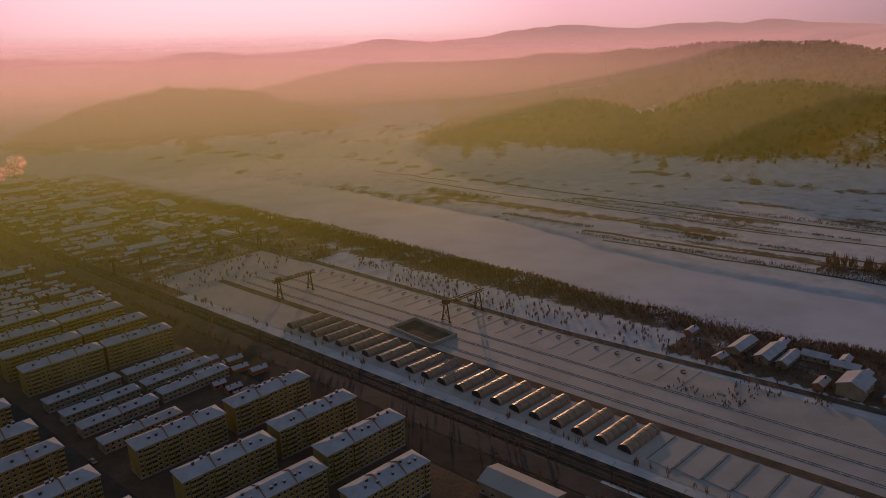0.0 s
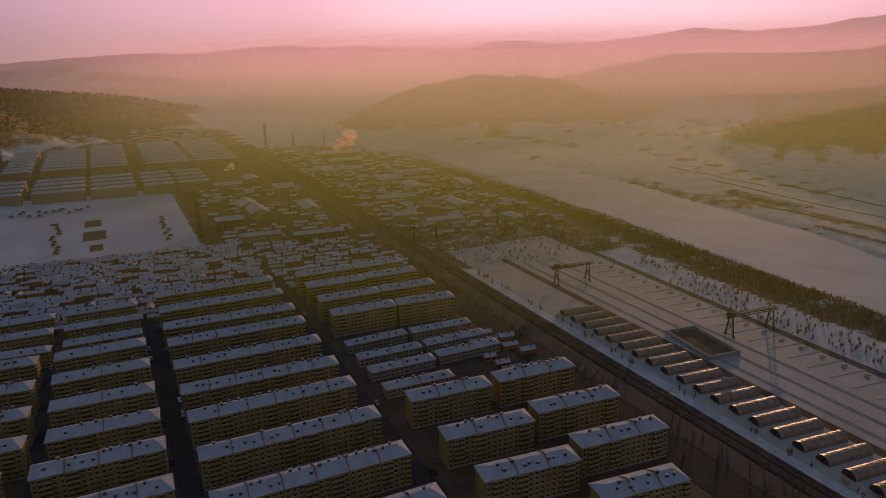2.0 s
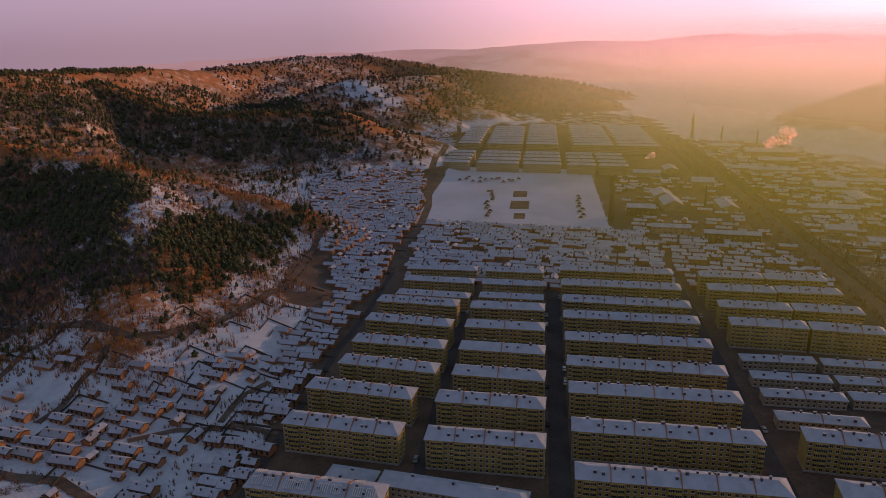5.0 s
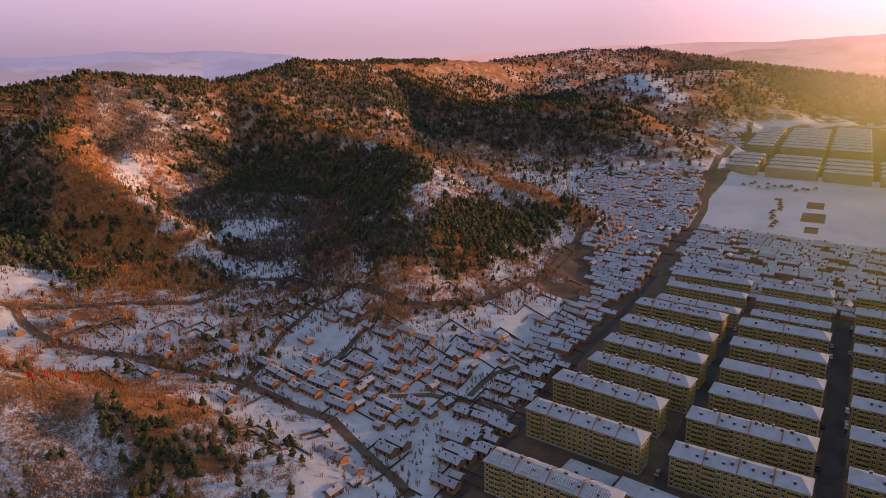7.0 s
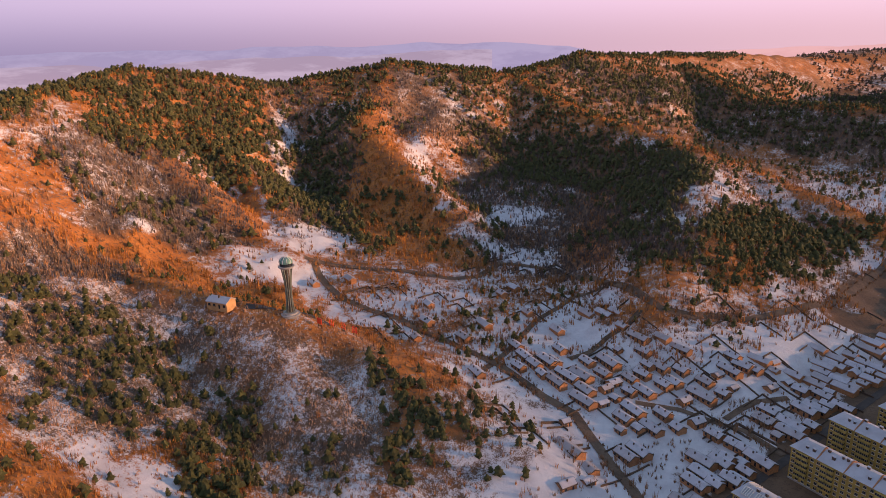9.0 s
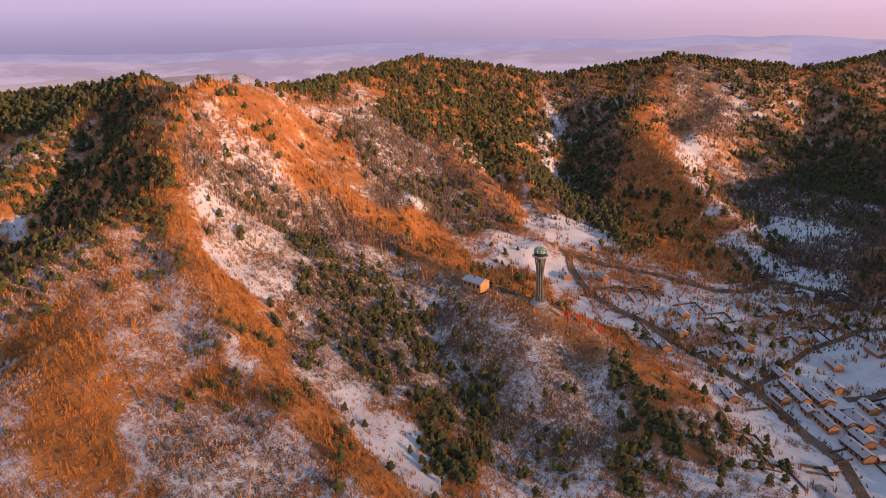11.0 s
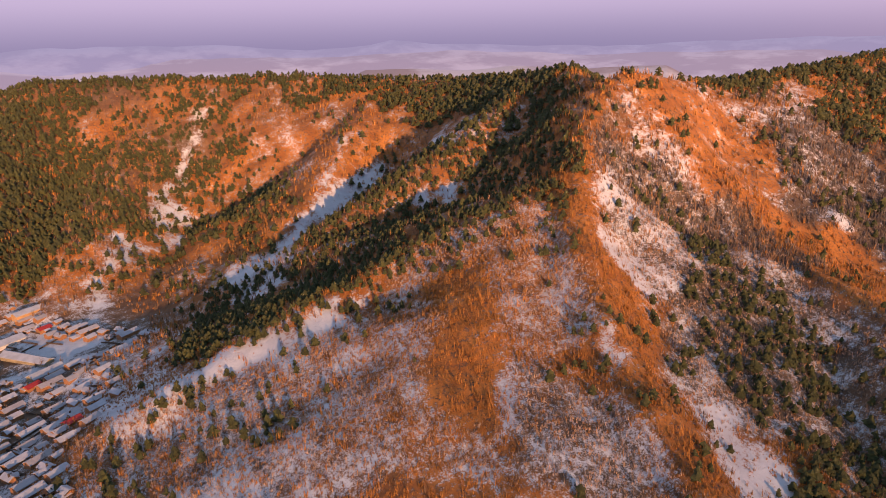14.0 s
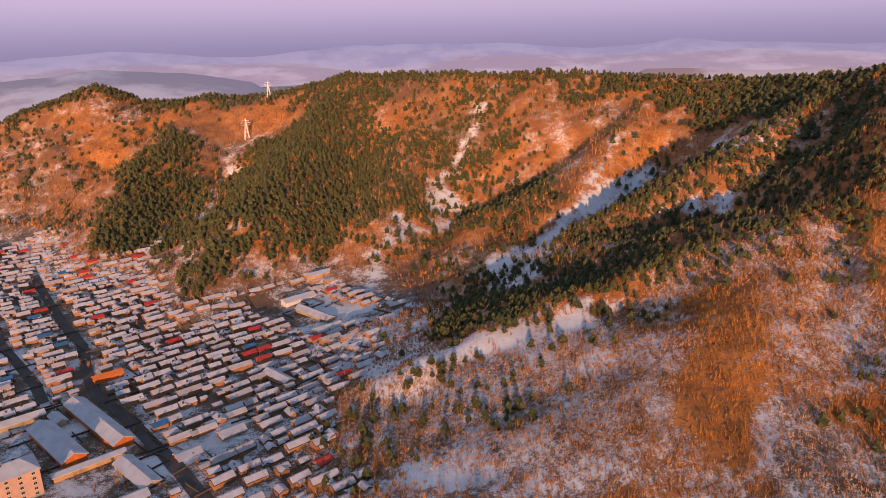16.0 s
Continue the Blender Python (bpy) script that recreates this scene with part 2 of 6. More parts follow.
# crest lines (x, y, height), fall per metre of the flanks, roundness
RIDGES = [
    (0.66, 7, [(-237, -22, 6), (-248, -85, 25), (-252, -134, 40), (-256, -196, 51), (-261, -245, 58), (-254, -302, 81), (-245, -322, 112), (-236, -337, 136)]),
    (0.75, 6, [(-222, -337, 129), (-175, -286, 96), (-151, -236, 71), (-135, -196, 55), (-127, -155, 42), (-122, -121, 33), (-118, -95, 8)]),
    (0.62, 6, [(-175, -286, 96), (-155, -291, 83), (-107, -300, 62), (-78, -295, 53), (-45, -287, 42), (-15, -278, 36), (20, -261, 26), (42, -255, 18), (54, -252, 5)]),
    (0.30, 18, [(-157, -290, 82), (-112, -237, 57), (-77, -204, 43), (-58, -181, 34), (-38, -155, 24), (-20, -130, 6)]),
    (0.30, 16, [(-45, -287, 42), (-28, -240, 31), (-16, -205, 20), (-4, -186, 3)]),
    (0.32, 16, [(-100, -215, 50), (-90, -165, 38), (-80, -125, 10)]),
    (0.45, 12, [(-240, -90, 30), (-222, -60, 22), (-212, -30, 14), (-206, -8, 4)]),
    (0.5, 12, [(-250, -150, 40), (-218, -112, 27), (-198, -78, 17), (-190, -52, 4)]),
    (0.52, 12, [(-253, -431, 132), (-233, -542, 121), (-173, -616, 119), (-106, -682, 122), (17, -730, 121), (128, -759, 121), (225, -789, 98), (297, -807, 98), (378, -806, 91), (428, -791, 113), (501, -783, 89), (576, -730, 56), (700, -650, 30)]),
    (0.55, 14, [(128, -759, 118), (146, -602, 70), (157, -464, 42), (162, -377, 10)]),
    (0.55, 14, [(17, -730, 118), (51, -618, 72), (75, -484, 34), (87, -431, 12)]),
    (0.48, 14, [(297, -807, 96), (305, -619, 50), (275, -476, 14)]),
    (0.55, 10, [(-173, -616, 116), (-115, -528, 84), (-69, -455, 50), (-45, -415, 20)]),
    (0.6, 10, [(-249, -456, 129), (-175, -415, 101), (-115, -404, 71), (-69, -389, 50), (-30, -375, 24)]),
    (0.52, 14, [(-324, -367, 122), (-438, -410, 126), (-552, -430, 133), (-593, -409, 129), (-659, -336, 112), (-722, -238, 130), (-811, -124, 113), (-919, -46, 129), (-1098, 68, 121), (-1283, 207, 116), (-1568, 513, 87)]),
    (0.6, 10, [(-438, -410, 123), (-407, -324, 91), (-382, -256, 63), (-369, -211, 40)]),
    (0.6, 10, [(-722, -238, 128), (-598, -228, 86), (-525, -163, 56), (-467, -112, 40), (-437, -86, 28)]),
    (0.6, 10, [(-582, -441, 132), (-507, -339, 88), (-428, -238, 52), (-399, -208, 38)]),
    (0.5, 12, [(-811, -124, 113), (-720, -22, 74), (-638, 45, 64), (-586, 67, 61), (-558, 116, 46), (-539, 150, 35), (-516, 177, 25), (-477, 181, 12)]),
    (0.42, 12, [(-586, 67, 61), (-497, 58, 50), (-418, 45, 41), (-374, 32, 30), (-344, 21, 20)]),
    (0.4, 14, [(-1098, 68, 121), (-933, 177, 68), (-828, 354, 66), (-795, 400, 12)]),
    (0.25, 20, [(-1466, 319, 103), (-1776, 674, 114), (-1812, 847, 113), (-1590, 1040, 70), (-1281, 1118, 50), (-1116, 1002, 20)]),
    (0.28, 20, [(-1185, 535, 85), (-1268, 802, 82), (-1175, 932, 67), (-1078, 969, 33)]),
    (0.4, 20, [(-74, 987, -18), (1, 1060, 23), (74, 1108, 55), (192, 1114, 71), (261, 1058, 59), (295, 966, 31)]),
    (0.4, 20, [(306, 910, 14), (350, 979, 52), (421, 995, 88), (486, 965, 94), (568, 883, 82), (623, 782, 70)]),
    (0.36, 20, [(-618, 1109, -1), (-579, 1197, 69), (-502, 1307, 86), (-401, 1394, 77), (-244, 1379, 39), (-137, 1283, -30)]),
    (0.26, 20, [(-441, 1848, 59), (-221, 2038, 102), (208, 2090, 118), (501, 1936, 126), (751, 1800, 143), (899, 1674, 139), (963, 1521, 116), (1080, 1313, 95)]),
    (0.95, 8, [(-222, -337, 129), (-253, -431, 132)]),
    (0.95, 8, [(-236, -337, 136), (-324, -367, 122)]),
]
# the river's middle line and half width
RIVER = [(*grid(a, b), w) for a, b, w in ((500, 520, 60), (200, 460, 50), (-80, 429, 42), (-150, 421, 44), (-209, 421, 46), (-283, 430, 46), (-333, 440, 51), (-400, 455, 58), (-550, 459, 59), (-870, 449, 70), (-1100, 415, 66), (-1340, 445, 75), (-1600, 520, 90), (-2000, 720, 110), (-2500, 1100, 100))]


def value_noise(x, y, seed):
    xi, yi = np.floor(x).astype(np.int64), np.floor(y).astype(np.int64)
    fx, fy = x - xi, y - yi
    fx, fy = fx * fx * (3 - 2 * fx), fy * fy * (3 - 2 * fy)

    def h(i, j):
        n = (i * 374761393 + j * 668265263 + seed * 144269) & 0xFFFFFFFF
        n = ((n ^ (n >> 13)) * 1274126177) & 0xFFFFFFFF
        return ((n ^ (n >> 16)) & 0xFFFF) / 65535.0

    return (h(xi, yi) * (1 - fx) + h(xi + 1, yi) * fx) * (1 - fy) + (h(xi, yi + 1) * (1 - fx) + h(xi + 1, yi + 1) * fx) * fy


def fbm(x, y, size, octaves=4, seed=0):
    total, amp = 0.0, 0.5
    for o in range(octaves):
        total = total + amp * (value_noise(x / size, y / size, seed + o) - 0.5)
        size, amp = size * 0.47, amp * 0.52
    return total * 2


def along(x, y, line):
    """Distance to a polyline and the third value of its points, carried along it."""
    best = np.full(np.shape(x), 1e9)
    value = np.zeros(np.shape(x))
    for (x0, y0, z0), (x1, y1, z1) in zip(line, line[1:]):
        dx, dy = x1 - x0, y1 - y0
        s = np.clip(((x - x0) * dx + (y - y0) * dy) / (dx * dx + dy * dy), 0, 1)
        d = np.hypot(x - x0 - s * dx, y - y0 - s * dy)
        near = d < best
        best, value = np.where(near, d, best), np.where(near, z0 + s * (z1 - z0), value)
    return best, value


def height(x, y):
    """The height of the ground."""
    x, y = np.asarray(x, float), np.asarray(y, float)
    a, b = ungrid(x, y)
    base = 0.10 * np.clip(-b - 135 - 0.25 * np.clip(a, 0, 400), 0, 320) 
    base = base * np.clip((1050 - np.hypot(x, y)) / 300, 0, 1)
    wobble = fbm(x, y, 60, 3, 11)
    hill = base
    for fall, round_, line in RIDGES:
        reach = max(p[2] for p in line) / fall + 60
        if np.size(x) == 1 and min(math.hypot(float(np.ravel(x)[0]) - p[0], float(np.ravel(y)[0]) - p[1]) for p in line) > reach + 500:
            continue
        for (x0, y0, z0), (x1, y1, z1) in zip(line, line[1:]):
            dx, dy = x1 - x0, y1 - y0
            s = np.clip(((x - x0) * dx + (y - y0) * dy) / (dx * dx + dy * dy), 0, 1)
            dd = np.hypot(x - x0 - s * dx, y - y0 - s * dy) * (1 + 0.3 * wobble)
            top = z0 + s * (z1 - z0)
            out = (np.sqrt(dd * dd + round_ * round_) - round_) * fall / (top + 8)
            t = np.where(out < 1, (top + 8) * np.clip(1 - out, 0, 1) ** 1.25 - 8, -8 - 40 * (out - 1))
            soft = np.clip(0.5 + 0.5 * (t - hill) / 5.0, 0, 1)
            hill = hill * (1 - soft) + t * soft + 5.0 * soft * (1 - soft)
    rise = np.clip((hill - base) / 25.0, 0, 1)
    hill = hill + rise * (2.4 * fbm(x, y, 38, 3, 3) + 0.9 * fbm(x, y, 9, 2, 5))
    d, w = along(x, y, RIVER)
    edge = np.clip((w + 9 * fbm(x, y, 50, 3, 9) - d) / 8.0, 0, 1)
    return hill - 3.0 * edge


# what grows and lies on the hills: outlined patches on the plan, each with its thickness
PATCHES = {}


def patch(what, weight, outline):
    PATCHES.setdefault(what, []).append((weight, outline))


# deep snow in gullies and on open fields
patch("snow", 0.5, ((-437, -306), (-455, -299), (-436, -259), (-450, -244), (-426, -234), (-428, -264), (-415, -280)))
patch("snow", 0.7, ((-605, -313), (-617, -305), (-549, -273), (-513, -265), (-522, -282)))
patch("snow", 1, ((-402, -198), (-430, -191), (-397, -164), (-375, -178), (-379, -190)))
patch("snow", 0.7, ((-571, -173), (-580, -163), (-508, -135), (-463, -108), (-458, -115), (-486, -136), (-522, -156)))
patch("snow", 0.8, ((-459, -99), (-522, -89), (-523, -62), (-493, -57), (-465, -80), (-439, -91)))
patch("snow", 0.75, ((-448, -89), (-436, -72), (-441, -34), (-410, -28), (-408, -56), (-427, -80)))
patch("snow", 1, ((-451, 36), (-450, 49), (-424, 48), (-418, 36)))
patch("snow", 0.8, ((-564, 62), (-535, 67), (-465, 57), (-477, 51)))
patch("snow", 0.7, ((-316, -211), (-349, -203), (-357, -180), (-348, -171), (-327, -154), (-316, -165), (-314, -195)))
patch("snow", 0.8, ((-408, -229), (-405, -218), (-386, -192), (-380, -195)))
patch("snow", 0.8, ((-307, -266), (-310, -254), (-302, -248), (-298, -258)))
patch("snow", 0.7, ((-160, -165), (-165, -157), (-157, -150), (-148, -155)))
patch("snow", 0.7, ((-183, -278), (-192, -277), (-196, -265), (-183, -261), (-179, -268)))
patch("snow", 1, ((-174, -240), (-178, -234), (-173, -217), (-166, -214), (-168, -226)))
patch("snow", 1, ((-130, -198), (-127, -184), (-128, -168), (-126, -175), (-125, -189)))
patch("snow", 0.9, ((-153, -157), (-158, -146), (-163, -133), (-151, -115), (-145, -112), (-139, -119), (-145, -139)))
patch("snow", 1, ((-129, -377), (-139, -380), (-142, -376), (-132, -373)))
patch("snow", 0.8, ((-91, -192), (-93, -187), (-84, -168), (-79, -168)))
patch("snow", 0.8, ((-53, -283), (-67, -282), (-64, -278), (-53, -277)))
patch("snow", 0.9, ((15, -624), (6, -620), (19, -553), (42, -471), (62, -430), (73, -401), (73, -423), (50, -465), (28, -550)))
patch("snow", 0.9, ((-176, -463), (-159, -415), (-132, -472), (-81, -435), (-38, -382), (-10, -370), (-6, -383), (-36, -419), (-77, -447), (-133, -493)))
patch("snow", 0.7, ((-30, -414), (-69, -433), (-45, -362), (-25, -348), (-6, -352)))
patch("snow", 1, ((32, -285), (6, -280), (-20, -279), (-43, -281), (-45, -274), (-26, -266), (-4, -266), (20, -259)))
patch("snow", 0.9, ((62, -308), (34, -283), (31, -259), (59, -292)))
patch("snow", 1, ((-129, -379), (-143, -378), (-143, -373), (-131, -373)))
patch("snow", 1, ((97, -397), (78, -408), (63, -385), (82, -371)))
patch("snow", 0.6, ((240, -723), (224, -710), (233, -660), (207, -525), (180, -429), (189, -437), (213, -529), (243, -661)))
patch("snow", 0.9, ((24, -209), (10, -195), (-5, -180), (-1, -177), (15, -187)))
patch("snow", 0.6, ((-85, -469), (-107, -511), (-121, -517), (-94, -466), (-72, -442)))
patch("snow", 0.5, ((-8, -687), (-21, -675), (-6, -628), (10, -620), (4, -644)))
patch("snow", 1, ((-1173, 497), (-1151, 530), (-1144, 604), (-1102, 564), (-1062, 580), (-1034, 522), (-1101, 504)))
# snow between fine brush
patch("pale", 1, ((-573, 68), (-565, 107), (-523, 146), (-517, 141), (-481, 89), (-427, 59)))
patch("pale", 1, ((-705, 188), (-693, 212), (-608, 209), (-521, 153)))
patch("pale", 1, ((-232, -69), (-262, -47), (-252, -24), (-214, -18), (-195, -23), (-189, -43), (-196, -50), (-209, -40), (-220, -43)))
patch("pale", 0.8, ((-359, 46), (-381, 77), (-419, 114), (-497, 171), (-479, 171), (-395, 118), (-358, 73), (-340, 30)))
patch("pale", 0.8, ((-250, -219), (-250, -157), (-261, -97), (-225, -76), (-196, -93), (-199, -119), (-220, -167), (-232, -186)))
patch("pale", 1, ((-53, -277), (-114, -298), (-151, -284), (-151, -247), (-134, -207), (-113, -191), (-98, -196), (-105, -228), (-117, -265), (-87, -268)))
patch("pale", 1, ((-58, -236), (-71, -222), (-60, -191), (-71, -176), (-72, -153), (-40, -183), (-38, -232)))
patch("pale", 0.9, ((-117, -147), (-119, -134), (-118, -116), (-106, -130)))
patch("pale", 0.9, ((25, -261), (-19, -267), (-71, -282), (-83, -241), (-63, -198), (-44, -169), (6, -187), (48, -235), (58, -270)))
# grey leafless thickets
patch("grey", 1, ((-674, -153), (-707, -59), (-577, 61), (-376, 49), (-398, -20), (-403, -70), (-455, -106)))
patch("grey", 1, ((-861, -58), (-988, 89), (-883, 228), (-735, 335), (-729, 292), (-803, 212), (-891, 96), (-850, 25)))
patch("grey", 0.8, ((-710, -242), (-702, -199), (-691, -150), (-635, -145), (-575, -172), (-631, -214)))
patch("grey", 0.9, ((-641, -347), (-667, -306), (-634, -260), (-545, -217), (-404, -175), (-390, -198), (-456, -253)))
patch("grey", 0.9, ((-250, -219), (-250, -157), (-261, -97), (-211, -71), (-182, -70), (-175, -110), (-199, -125), (-196, -151), (-226, -182)))
patch("grey", 1, ((-369, -325), (-433, -301), (-376, -217), (-318, -228), (-289, -265)))
patch("grey", 1, ((-215, -318), (-214, -298), (-225, -283), (-267, -261), (-252, -190), (-242, -143), (-254, -99), (-233, -87), (-188, -73), (-166, -100), (-182, -145), (-153, -156), (-145, -174), (-172, -218), (-181, -249), (-189, -283)))
patch("grey", 1, ((-98, -190), (-122, -161), (-114, -143), (-103, -131), (-76, -148), (-83, -168)))
patch("grey", 0.8, ((-327, -336), (-418, -341), (-393, -274), (-386, -212), (-321, -222), (-299, -269)))
# russet oak scrub
patch("oak", 1, ((-289, -265), (-303, -247), (-312, -209), (-303, -158), (-294, -108), (-262, -72), (-251, -55), (-242, -72), (-279, -114), (-250, -132), (-262, -177), (-284, -234), (-267, -249)))
patch("oak", 0.9, ((-417, -306), (-445, -285), (-403, -227), (-381, -192), (-369, -213), (-375, -250), (-397, -289)))
patch("oak", 1, ((-548, -219), (-518, -170), (-456, -111), (-424, -78), (-400, -79), (-383, -109), (-385, -138), (-429, -170), (-509, -211)))
patch("oak", 0.8, ((-641, -33), (-628, -4), (-462, 3), (-393, -6), (-413, -23), (-516, -33)))
patch("oak", 0.8, ((-355, 73), (-380, 108), (-376, 118), (-340, 96), (-333, 75)))
patch("oak", 1, ((-166, -317), (-175, -281), (-165, -249), (-165, -218), (-139, -172), (-142, -152), (-139, -131), (-130, -115), (-120, -116), (-122, -142), (-124, -164), (-128, -185), (-134, -207), (-145, -227), (-153, -258)))
patch("oak", 1, ((-89, -277), (-106, -274), (-99, -234), (-87, -198), (-72, -178), (-64, -188), (-73, -227)))
patch("oak", 1, ((-248, -282), (-284, -273), (-303, -246), (-300, -211), (-295, -174), (-254, -172), (-257, -211), (-262, -256)))
patch("oak", 0.8, ((-78, -490), (-108, -517), (-152, -535), (-120, -491), (-70, -439), (-32, -442), (-2, -464), (-35, -481)))
patch("oak", 1, ((-77, -235), (-102, -263), (-100, -228), (-87, -192), (-75, -171), (-64, -179), (-64, -198)))
# smooth slopes of dry orange grass
patch("grass", 1, ((-272, -344), (-303, -342), (-306, -309), (-297, -284), (-267, -284), (-247, -299), (-238, -317)))
patch("grass", 1, ((401, -713), (366, -764), (315, -787), (218, -768), (180, -734), (220, -726), (265, -718), (334, -752), (358, -684), (383, -670)))
# pine woods
patch("pine", 1, ((-406, 46), (-475, 89), (-514, 140), (-522, 170), (-502, 175), (-470, 143), (-421, 115), (-381, 77), (-369, 54), (-385, 42)))
patch("pine", 0.8, ((-671, -146), (-702, -59), (-630, 24), (-581, 60), (-494, 54), (-532, 17), (-603, -41), (-596, -111)))
patch("pine", 0.75, ((-538, -298), (-598, -280), (-540, -226), (-472, -186), (-388, -150), (-423, -202), (-413, -228)))
patch("pine", 0.55, ((-558, -421), (-596, -393), (-638, -345), (-564, -301), (-487, -308), (-482, -348)))
patch("pine", 1, ((-242, -88), (-232, -69), (-216, -44), (-206, -41), (-200, -51), (-187, -58), (-190, -66), (-211, -72), (-225, -83)))
patch("pine", 0.9, ((-183, -147), (-204, -142), (-186, -116), (-174, -110), (-161, -133)))
patch("pine", 0.5, ((-219, -211), (-232, -191), (-190, -160), (-179, -164), (-179, -180)))
patch("pine", 0.6, ((-236, -169), (-233, -162), (-215, -152), (-217, -162)))
patch("pine", 0.55, ((-547, 9), (-495, 48), (-369, 41), (-372, 16), (-435, 4)))
patch("pine", 0.75, ((-487, -417), (-558, -421), (-638, -345), (-564, -301), (-441, -257), (-410, -301), (-373, -328)))
patch("pine", 0.4, ((-718, -215), (-815, -108), (-983, 27), (-1347, 342), (-1095, 486), (-740, 337), (-813, 214), (-891, 96), (-689, -35), (-699, -152)))
patch("pine", 0.35, ((-646, -338), (-704, -247), (-631, -214), (-545, -217), (-566, -256)))
patch("pine", 0.9, ((-230, -418), (-204, -323), (-174, -282), (-166, -311), (-152, -335), (-115, -300), (-79, -294), (-54, -287), (-34, -288), (-47, -362), (-79, -383), (-109, -385), (-149, -399), (-194, -415)))
patch("pine", 0.8, ((-171, -307), (-171, -288), (-157, -261), (-152, -274)))
patch("pine", 0.8, ((-152, -253), (-157, -243), (-148, -229), (-144, -236)))
patch("pine", 0.6, ((-221, -261), (-235, -250), (-212, -214), (-236, -212), (-232, -186), (-200, -160), (-172, -154), (-166, -171), (-184, -212)))
patch("pine", 1, ((-187, -150), (-207, -137), (-191, -121), (-163, -104), (-147, -110), (-155, -128)))
patch("pine", 1, ((184, -416), (223, -666), (179, -730), (153, -755), (84, -720), (71, -572), (93, -468), (123, -427), (145, -407), (157, -378), (171, -383)))
patch("pine", 1, ((306, -536), (317, -646), (304, -723), (282, -689), (268, -581), (251, -637), (199, -471), (243, -468), (276, -474)))
patch("pine", 0.6, ((71, -572), (31, -666), (-41, -678), (-45, -597), (6, -563), (48, -489), (76, -453)))
patch("pine", 0.95, ((0, -390), (-60, -374), (-103, -392), (-163, -391), (-188, -328), (-170, -297), (-156, -333), (-94, -320), (-50, -314), (-10, -284), (19, -300)))
patch("pine", 1, ((-84, -667), (-152, -633), (-219, -538), (-249, -433), (-226, -389), (-201, -489), (-144, -598), (-85, -637)))
patch("pine", 0.5, ((6, -563), (-43, -571), (-76, -532), (-60, -476), (-27, -477), (27, -473), (59, -434), (46, -468)))
# snowy fields of the village in the side valley
FIELDS = (
    ((-321, -137), (-318, -114), (-309, -98), (-298, -97), (-293, -111), (-312, -132)),
    ((-326, -40), (-334, -36), (-353, -21), (-323, 4), (-315, -7), (-304, -16), (-312, -29)),
    ((-358, -11), (-374, -3), (-364, 7), (-347, 3)),
    ((-319, 20), (-324, 34), (-315, 47), (-303, 46), (-308, 26)),
    ((-325, 28), (-334, 44), (-344, 63), (-335, 59), (-322, 33)),
    ((-405, -197), (-425, -188), (-401, -167), (-379, -174), (-373, -184)),
    ((-356, -107), (-357, -93), (-330, -89), (-336, -100)),
    ((-274, -69), (-281, -52), (-276, -47), (-271, -51), (-271, -64)),
    ((-276, -47), (-273, -32), (-265, -29), (-270, -42)),
    ((-327, -129), (-336, -111), (-322, -109), (-322, -122)),
    ((-275, 55), (-286, 64), (-282, 69), (-269, 58)),
    ((-243, 14), (-252, 32), (-234, 27)),
    ((-233, 18), (-233, 33), (-219, 31), (-222, 17)),
    ((-357, -92), (-358, -76), (-342, -72), (-337, -87)),
)
for outline in FIELDS:
    patch("snow", 1, outline)
VILLAGE = ((-306, -26), (-320, 4), (-314, 38), (-320, 69), (-322, 100), (-257, 72), (-220, 44), (-202, 31), (-199, -20), (-230, -11), (-258, -18), (-285, -48))


def line_distance(x, y, points):
    return along(x, y, [(px, py, 0) for px, py in points])[0]


def depth_inside(x, y, outline):
    """The distance to an outline, above zero inside it."""
    d = line_distance(x, y, (*outline, outline[0]))
    odd = np.zeros(np.shape(x), bool)
    for (x0, y0), (x1, y1) in zip(outline, (*outline[1:], outline[0])):
        if y0 != y1:
            odd ^= ((y0 > y) != (y1 > y)) & (x < x0 + (y - y0) * (x1 - x0) / (y1 - y0))
    return np.where(odd, d, -d)


def cover(what, x, y):
    """How thick something lies or grows, from 0 to 1, with ragged edges."""
    x, y = np.atleast_1d(np.asarray(x, float)), np.atleast_1d(np.asarray(y, float))
    far = np.clip(np.hypot(x, y) / 320, 0.55, 2.0)
    wx = x + far * (17 * fbm(x, y, 34, 4, 21) + 4 * fbm(x, y, 5, 2, 25))
    wy = y + far * (17 * fbm(x, y, 34, 4, 22) + 4 * fbm(x, y, 5, 2, 26))
    total = np.zeros(x.shape)
    for weight, outline in PATCHES[what]:
        xs, ys = zip(*outline)
        near = (wx > min(xs) - 12) & (wx < max(xs) + 12) & (wy > min(ys) - 12) & (wy < max(ys) + 12)
        if near.any():
            inside = depth_inside(wx[near], wy[near], outline)
            total[near] = np.maximum(total[near], weight * np.clip(0.6 + inside / (9.0 * far[near]), 0, 1))
    return total


def wood_density(x, y):
    """How thick the pines stand, from 0 to 1."""
    d = cover("pine", x, y)
    ragged = 1 + 0.9 * fbm(x, y, 40, 3, 21)
    for k, reach in ((8, 22), (13, 16), (2, 9), (14, 14)):
        off, top = along(x, y, RIDGES[k][2])
        d = np.maximum(d, 0.7 * np.clip(1.5 - off / (reach * ragged), 0, 1) * (top > 24))
    d = np.maximum(d, 0.15 * np.clip(0.4 + 3 * fbm(x, y, 45, 3, 33), 0, 1))
    d = d * (1 - 0.7 * cover("grass", x, y))
    return d * (1 - 0.9 * cover("snow", x, y))


